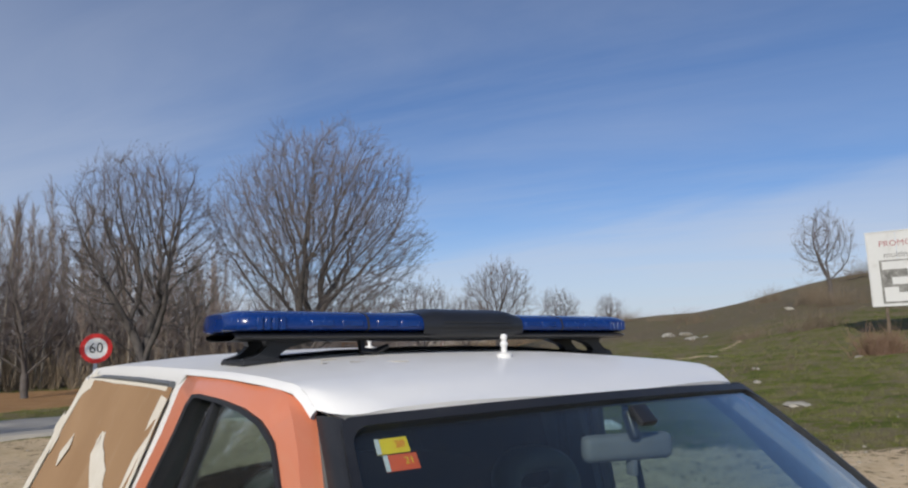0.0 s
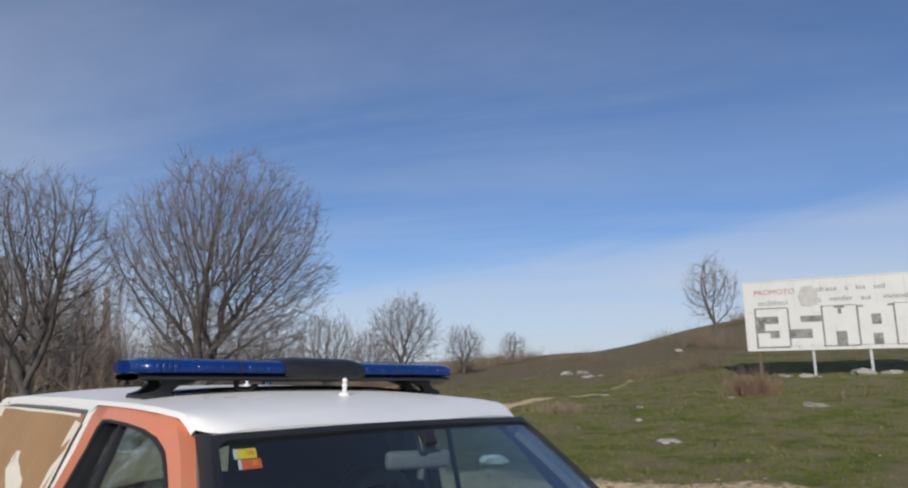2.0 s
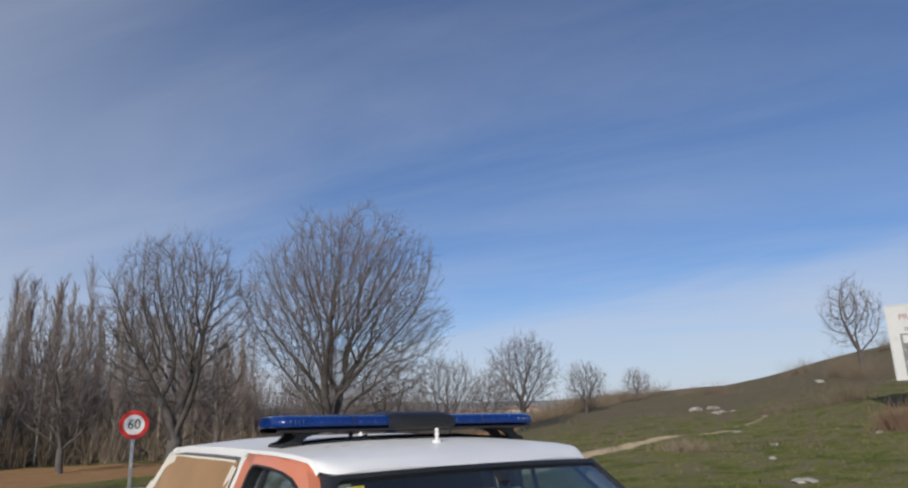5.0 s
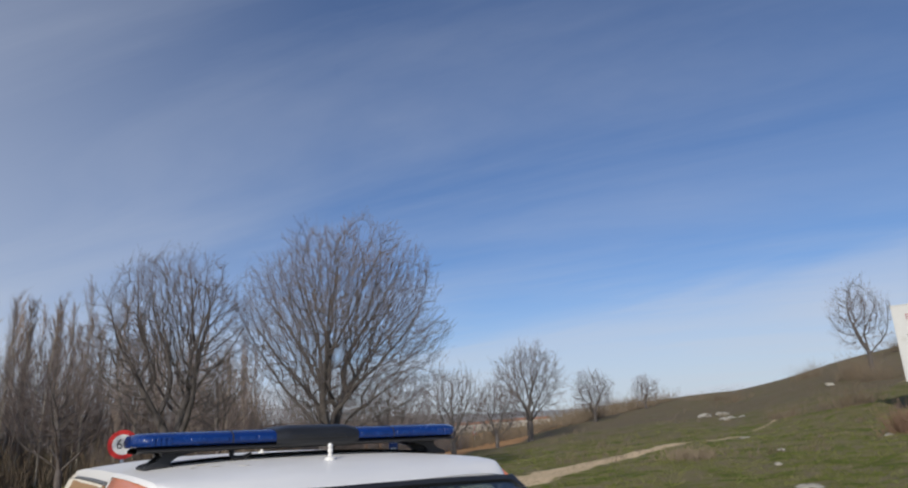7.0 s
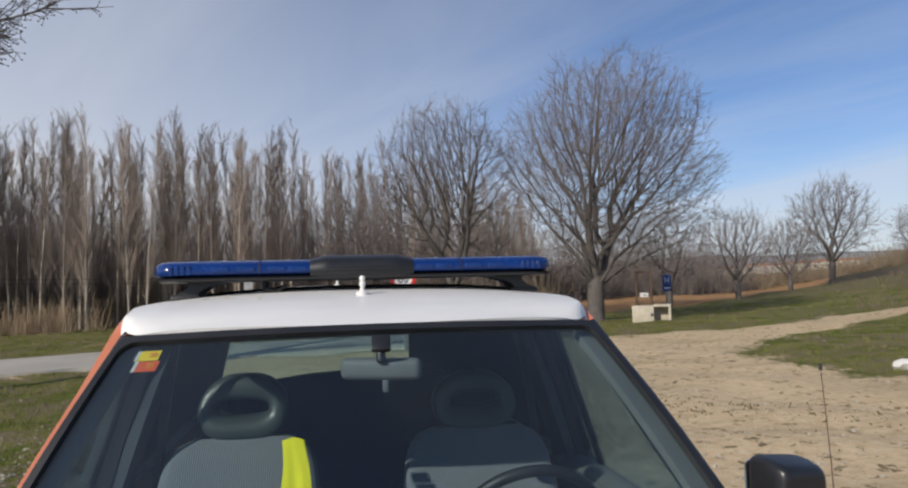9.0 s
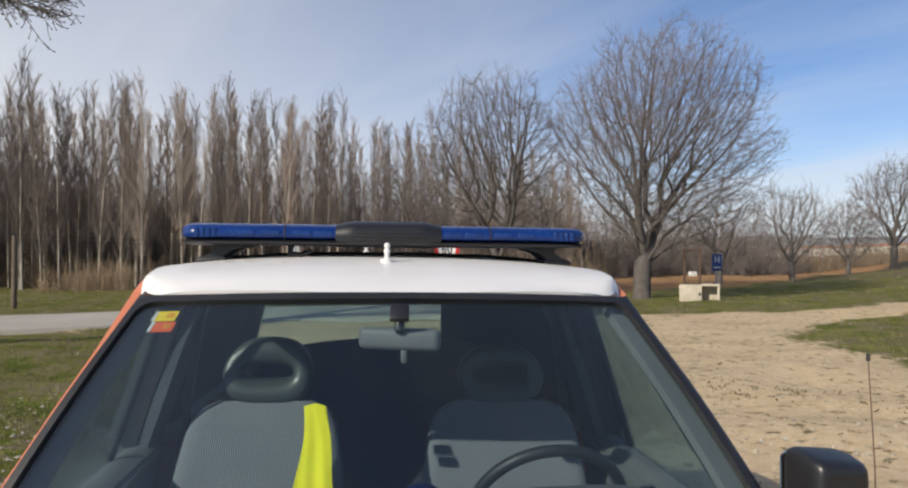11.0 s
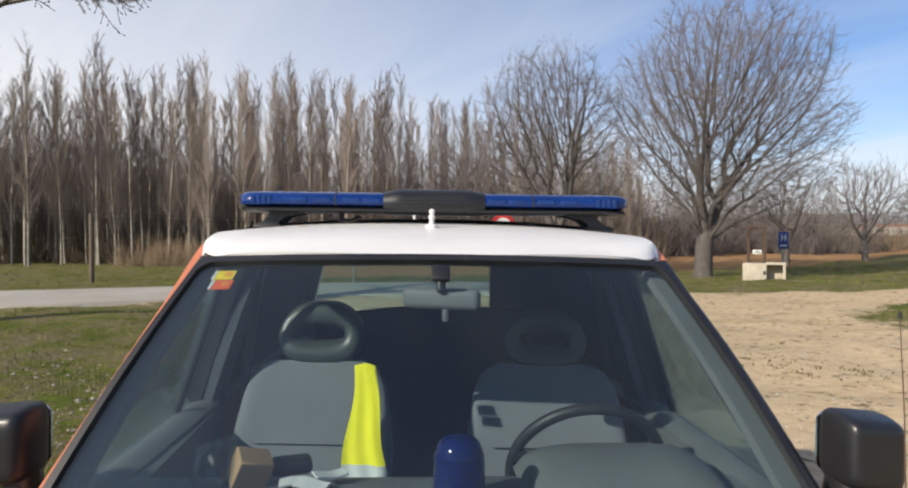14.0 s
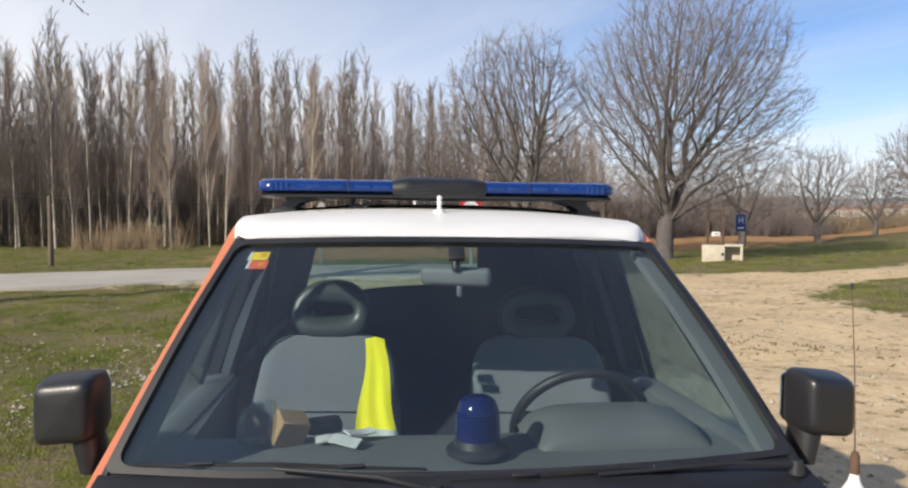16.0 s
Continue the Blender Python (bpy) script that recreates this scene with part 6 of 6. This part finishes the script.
# ---- hoarding on the slope ----
def hoarding():
    a, b = Vector((33.2, 14.4, 0)), Vector((36.3, 5.7, 0))
    d = b - a
    turn = math.degrees(math.atan2(d.y, d.x))
    wide, z0, z1 = d.length, 2.90, 6.30
    h = thing("hoarding", pose(a.x, a.y, 0, 0, 0, turn), "large white hoarding on posts, overpainted with block lettering", "billboard")
    high = z1 - z0
    for k in range(8):
        w = wide / 8
        part("panel", box((w - 0.012, 0.05, high), (w * (k + 0.5), 0, (z0 + z1) / 2), 0.006, 1), M["hoarding_white"], h, "white sheet panel")
    rim = [(0, z0), (wide, z0), (wide, z1), (0, z1)]
    part("frame", ring_panel([(-0.05, z0 - 0.05), (wide + 0.05, z0 - 0.05), (wide + 0.05, z1 + 0.05), (-0.05, z1 + 0.05)], rim, lambda x, z: (x, -0.045, z), lambda x, z: (x, 0.04, z)), M["hoarding_white"], h, "white frame")
    for x in (0.5, 2.9, 5.3, 7.7):
        q = h.matrix_basis @ Vector((x, 0.1, 0))
        g = ground_at(q.x, q.y)
        part("post", box((0.13, 0.13, z1 - g), (x, 0.12, (z1 + g) / 2 - 0.15), 0.01, 1), M["steel" if x > 1 else "wood"], h, "upright post")
    # dark paint blocked in behind the big letters, then the letters themselves
    rnd = random.Random(2)
    lo, hi = z0 + 0.12, z0 + high * 0.60
    for k in range(5):
        x0 = 0.45 + k * 1.49
        part("dark_paint", box((1.49 + rnd.uniform(-0.04, 0.04), 0.006, hi - lo + rnd.uniform(-0.1, 0.1)), (x0 + 0.72, -0.031, (lo + hi) / 2), 0.0, 1), M["sprayed"], h, "dull dark spray paint")
    strokes = {
        0: [(0, 0.8, 1, 1), (0.7, 0.3, 1, 0.8), (0.25, 0.42, 0.75, 0.6), (0.0, 0.0, 1, 0.22), (0, 0.2, 0.4, 0.36), (0.7, 0.15, 1, 0.3)],
        1: [(0, 0.78, 1, 1), (0, 0.45, 0.35, 0.8), (0, 0.44, 1, 0.62), (0.68, 0.15, 1, 0.5), (0, 0, 1, 0.2)],
        2: [(0, 0, 0.34, 1), (0.66, 0, 1, 1), (0.3, 0.35, 0.7, 0.8), (0.3, 0.72, 0.45, 0.95), (0.56, 0.72, 0.7, 0.95)],
        3: [(0, 0, 0.36, 0.95), (0.64, 0, 1, 0.95), (0.15, 0.76, 0.85, 1), (0.3, 0.28, 0.7, 0.5)],
        4: [(0, 0, 0.36, 1), (0.3, 0.76, 1, 1), (0.3, 0.4, 0.85, 0.58), (0.3, 0, 1, 0.2)],
    }
    for k, boxes in strokes.items():
        x0, w, t = 0.50 + k * 1.49, 1.41, hi - lo - 0.06
        bm = bmesh.new()
        for j, (u0, v0, u1, v1) in enumerate(boxes):
            piece = box(((u1 - u0) * w, 0.006, (v1 - v0) * t), (x0 + (u0 + u1) / 2 * w, -0.038 - 0.0008 * j, lo + 0.04 + (v0 + v1) / 2 * t))
            tmp = bpy.data.meshes.new("piece")
            piece.to_mesh(tmp)
            piece.free()
            bm.from_mesh(tmp)
            bpy.data.meshes.remove(tmp)
        part("block_letter", bm, M["hoarding_white"], h, "rolled-on white block letter")
    writing("PROMOTO", 0.38, M["faded_red"], h, pose(1.4, -0.032, z1 - 0.55, 90, 0, 0), "lettering", 0.003, "faded red printed capitals")
    for words, x, up in ((("e", "ofrece", "a", "los", "sed"), 2.75, 0.52), (("para", "vender", "sus", "viviendas"), 2.75, 1.02)):
        for word in words:
            half = 0.095 * len(word) + 0.02
            writing(word, 0.36, M["faded_ink"], h, pose(x + half, -0.032, z1 - up, 90, 0, 0), "lettering", 0.003, "faded grey printed word")
            x += 2 * half + 0.16
    writing("multinaci", 0.38, M["faded_ink"], h, pose(1.3, -0.032, z1 - 1.08, 90, 0, 0), "lettering", 0.003, "faded grey printed words")
    part("smear", plate([(2.55, z1 - 1.3), (2.45, z1 - 0.8), (2.65, z1 - 0.35), (3.1, z1 - 0.3), (3.35, z1 - 0.7), (3.3, z1 - 1.25), (2.95, z1 - 1.35)], lambda x, z: (x, -0.036, z), lambda x, z: (x, -0.027, z)), M["smear"], h, "smear of grey paint")
    part("corner_patch", box((0.5, 0.012, 0.95), (8.45, -0.032, z1 - 0.75), 0, 1), M["sprayed"], h, "dark painted patch")


M["hoarding_white"] = surface("hoarding_white", (0.58, 0.58, 0.565), (0.65, 0.65, 0.635), 0.6, 0.8, 30, 0.02, 0.001, dirt=(0.4, 0.38, 0.33), dirt_amount=0.2)
M["sprayed"] = surface("sprayed_paint", (0.11, 0.105, 0.095), (0.30, 0.295, 0.275), 0.8, 2.2, 14, 0.0, dirt=(0.6, 0.6, 0.57), dirt_amount=0.35)
M["faded_red"] = surface("faded_red_print", (0.36, 0.12, 0.13), (0.46, 0.24, 0.24), 0.7, 3, 20, 0.0)
M["faded_ink"] = surface("faded_grey_print", (0.1, 0.095, 0.1), (0.34, 0.32, 0.31), 0.7, 3, 20, 0.0)
M["smear"] = surface("grey_smear", (0.4, 0.4, 0.37), (0.55, 0.54, 0.51), 0.8, 3, 20, 0.0)
hoarding()


# ---- far buildings ----
def farm(x, y, w, d, hh, turn, label):
    f = thing("farm_building", stand(x, y, turn), label, "building", "far farm buildings")
    wall = part("wall", box((w, d, hh), (0, 0, hh / 2), 0.02), M["render_wall"], f)
    bm = plate([(-w / 2 - 0.4, hh), (w / 2 + 0.4, hh), (w / 2 + 0.1, hh + d * 0.14), (-w / 2 - 0.1, hh + d * 0.14)], lambda a, b: (a, -(d / 2 + 0.4) * (1 if b < hh + 0.01 else 0.05), b), lambda a, b: (a, (d / 2 + 0.4) * (1 if b < hh + 0.01 else 0.05), b))
    part("roof", bm, M["tile_roof"], f)
    for k in range(3):
        part("window", box((1.1, 0.1, 1.2), (-w * 0.3 + k * w * 0.3, -d / 2 - 0.02, hh * 0.55), 0.01), M["ink"], f)


farm(205, 330, 22, 10, 4.0, -30, "long pale farm shed far across the fields")
farm(236, 345, 18, 9, 4.5, -20, "pale farmhouse with a clay roof far off")
farm(180, 330, 14, 9, 3.6, -28, "small pale barn far across the fields")
farm(262, 350, 22, 11, 4.0, -34, "long pale farm shed far across the fields")


# ---- stones, grass ----
M["pebble"] = surface("pale_pebbles", (0.26, 0.225, 0.17), (0.46, 0.42, 0.35), 0.9, 4.0, 30, 0.2, 0.003)
M["white_stone"] = surface("white_stone", (0.62, 0.61, 0.58), (0.74, 0.73, 0.7), 0.85, 4, 25, 0.3, 0.006)

def rock(x, y, size, seed, label="pale limestone boulder half sunk in the turf", low=0.5):
    r = random.Random(seed)
    bm = bmesh.new()
    bmesh.ops.create_icosphere(bm, subdivisions=2, radius=1.0)
    off = Vector((seed * 3.1, seed * 1.7, 0))
    for v in bm.verts:
        k = 1 + 0.55 * noise.noise(v.co * 1.3 + off) + 0.2 * noise.noise(v.co * 3.7 + off)
        v.co = Vector((v.co.x * size[0] * k, v.co.y * size[1] * k, v.co.z * size[2] * k))
    ob = part("boulder", bm, M["stone"], None, "", 30)
    ob.matrix_basis = pose(x, y, ground_at(x, y) + size[2] * (low - 0.5), r.uniform(-8, 8), r.uniform(-8, 8), r.uniform(0, 360))
    ob.data.materials[0] = M["white_stone"] if seed == 3 else M["stone"]
    return tagged(ob, label, "rock", "pale rocks on the slope")


rock(8.75, 8.05, (0.26, 0.18, 0.13), 3, "pale squared stone lying at the yard's edge", 0.85)
rock(21.8, 6.9, (0.5, 0.35, 0.12), 4)
rock(13.4, 6.9, (0.3, 0.2, 0.07), 5)
for k, (x, y, s) in enumerate(((46.2, 37.0, 1.0), (47.5, 36.2, 0.8), (42.1, 31.2, 0.7), (49.3, 39.3, 0.9), (38.6, 29.0, 0.6), (43, 31, 0.5), (33.2, 11.6, 0.7), (34.3, 9.6, 0.9), (34.9, 8.6, 0.6), (35.6, 7.4, 0.5), (28.0, 19.5, 0.35), (17.0, 10.2, 0.2), (24.0, 10.8, 0.25), (58, 33, 0.6), (20.5, 12.5, 0.22), (33.6, 12.8, 0.5))):
    rock(x, y, (0.8 * s, 0.5 * s, 0.3 * s), 10 + k)


def scatter_grass(name, label, count, seed, blade, material, near, far, az0, az1, want):
    r = np.random.default_rng(seed)
    az = np.radians(r.uniform(az0, az1, count))
    d = near * (far / near) ** r.random(count)
    x, y = EYE[0] + d * np.sin(az), EYE[1] + d * np.cos(az)
    dirt, field, dry = covers(x, y)
    clump = np.sin(x * 1.7 + 2 * np.sin(y * 0.9)) + np.sin(y * 2.3 + 1.5 * np.sin(x * 1.1))
    keep = want(dirt, field, dry, clump, x, y, r) & ~((np.abs(x) < 1.0) & (np.abs(y) < 2.4)) & (seg_dist(x, y, ROAD) > 2.4)
    x, y, d = x[keep], y[keep], d[keep]
    z = height(x, y)
    n = len(x)
    per = 5
    bx = np.repeat(x, per) + r.normal(0, 0.05, n * per)
    by = np.repeat(y, per) + r.normal(0, 0.05, n * per)
    bz = np.repeat(z, per) - 0.01
    grow = np.repeat(np.clip(0.6 + d / 22, 0.6, 2.6), per)
    h = blade * r.uniform(0.4, 1.25, n * per) * np.minimum(grow, 1.6)
    a = r.uniform(0, 2 * np.pi, n * per)
    w = blade * 0.075 * grow
    lx, ly = r.normal(0, 0.45, n * per) * h, r.normal(0, 0.45, n * per) * h
    p0 = np.stack((bx - np.cos(a) * w, by - np.sin(a) * w, bz), -1)
    p1 = np.stack((bx + np.cos(a) * w, by + np.sin(a) * w, bz), -1)
    p2 = np.stack((bx + lx, by + ly, bz + h), -1)
    verts = np.stack((p0, p1, p2), 1).reshape(-1, 3)
    faces = np.arange(n * per * 3).reshape(-1, 3)
    mesh = bpy.data.meshes.new(name)
    mesh.from_pydata(verts.tolist(), [], faces.tolist())
    mesh.update()
    ob = link_mesh(name, mesh, material, None, "", 0)
    return tagged(ob, label, "grass", kind="stuff")


scatter_grass("grass", "short green turf blades", 80000, 1, 0.055, M["grass"], 2.2, 45, -42, 88, lambda dirt, field, dry, c, x, y, r: (dirt < 0.44) & (field < 0.4) & (c > -0.55))
scatter_grass("dry_grass", "bleached dry grass tufts", 5000, 2, 0.07, M["drygrass"], 2.2, 60, -42, 88, lambda dirt, field, dry, c, x, y, r: (dirt < 0.5) & (field < 0.4) & (c < 0.3))
scatter_grass("weeds", "sparse green weeds creeping into the bare earth", 5000, 3, 0.05, M["grass"], 2.2, 22, -30, 80, lambda dirt, field, dry, c, x, y, r: (dirt > 0.44) & (dirt < 0.8) & (c > 0.7))


def scatter_stones():
    r = np.random.default_rng(8)
    verts, faces = [], []
    shape = [(1, 0, 0), (0, 1, 0), (-1, 0, 0), (0, -1, 0), (0, 0, 1), (0, 0, -1)]
    tris = [(0, 1, 4), (1, 2, 4), (2, 3, 4), (3, 0, 4), (1, 0, 5), (2, 1, 5), (3, 2, 5), (0, 3, 5)]
    az = np.radians(r.uniform(-44, 85, 15000))
    d = 1.8 * (22 / 1.8) ** r.random(15000)
    x, y = EYE[0] + d * np.sin(az), EYE[1] + d * np.cos(az)
    # stony scrapes in the turf
    for k, (cx, cy, spread_x, spread_y) in enumerate(((-4.0, 6.3, 0.8, 0.5), (-3.6, 3.6, 0.4, 0.5), (-2.6, 6.9, 0.5, 0.4), (-3.2, 5.0, 0.3, 0.3), (3.4, 3.6, 1.0, 0.8))):
        x[k * 220:(k + 1) * 220], y[k * 220:(k + 1) * 220] = r.normal(cx, spread_x, 220), r.normal(cy, spread_y, 220)
    dirt, field, dry = covers(x, y)
    keep = ((dirt > 0.3) & (r.random(15000) < 0.4)) | (r.random(15000) < 0.05) | (np.arange(15000) < 1100)
    for px, py in zip(x[keep], y[keep]):
        s = 0.006 + 0.034 * r.random() ** 3
        base = len(verts)
        z = ground_at(px, py)
        k = r.uniform(0.6, 1.3, 6)
        a = r.uniform(0, 6.28)
        for (sx, sy, sz), q in zip(shape, k):
            verts.append((px + s * q * (sx * math.cos(a) - sy * math.sin(a)), py + s * q * (sx * math.sin(a) + sy * math.cos(a)), z + 0.6 * s * q * sz + 0.2 * s))
        faces.extend(tuple(base + i for i in t) for t in tris)
    ob = part_data("gravel", verts, faces, M["pebble"], None, "", 0)
    tagged(ob, "loose pale pebbles over earth and turf", "gravel", kind="stuff")


scatter_stones()


# ---- roadside tree whose boughs hang into view ----
def near_tree():
    tree = bare_tree("roadside_tree", stand(-10.6, 10.4), "leafless roadside tree with long low boughs", 91, (2.6, 2.6), (-1.5, 8.8), 4.2, 0.24, 260, 0.4, group="bare trees", twig_r=0.009, short=0.4)
    rnd = random.Random(15)
    t = Tubes()
    root = Vector((0.1, 0, 4.6))
    ends = ((6.35, -0.2, 6.7, 0.7), (5.9, -0.5, 7.35, 0.4), (5.75, 0.1, 7.8, 0.3), (5.3, -0.7, 8.3, 0.2), (5.5, 0.5, 8.6, 0.2), (4.75, -0.4, 5.85, 1.3), (4.35, 0.3, 6.2, 1.2), (4.6, 0.0, 6.35, 1.1))
    for k, (x, y, z, sag) in enumerate(ends):
        end = Vector((x, y, z))
        n = 12
        pts = [root.lerp(end, i / n) + Vector((rnd.gauss(0, 0.04), rnd.gauss(0, 0.04), rnd.gauss(0, 0.04) + sag * 0.9 * math.sin(math.pi * (i / n) ** 0.8))) for i in range(n + 1)]
        t.add(pts, [0.055 - 0.0041 * i for i in range(n)] + [0.005], 5)
        for j in range(34):
            q, d = at_along(pts, rnd.uniform(0.4, 0.93))
            way = (spread(rnd, d, radians(rnd.uniform(20, 50))) + Vector((0.1, 0, 0.22 if sag < 1 else 0.0))).normalized()
            tp, tr, _ = bent(rnd, q, way, rnd.uniform(0.35, 0.95) * (1.15 - 0.5 * j / 34), 0.011, 0.006, 4, 0.13, 0.04)
            if max(v.x for v in tp) > min(6.1, x + 0.2):
                continue
            t.add(tp, tr, 3)
            for _ in range(5):
                q2, d2 = at_along(tp, rnd.uniform(0.3, 0.99))
                sp, sr, _ = bent(rnd, q2, spread(rnd, d2, radians(rnd.uniform(25, 60))), rnd.uniform(0.08, 0.3), 0.007, 0.005, 2, 0.2, 0.02)
                t.add(sp, sr, 3)
                # a bud at the shoot's tip
                t.add([sp[-1] - Vector((0, 0, 0.012)), sp[-1], sp[-1] + Vector((0, 0, 0.02))], [0.004, 0.017, 0.004], 4, True)
    t.link("overhanging_branch", M["bark"], tree, "long low boughs with budding twigs")


near_tree()
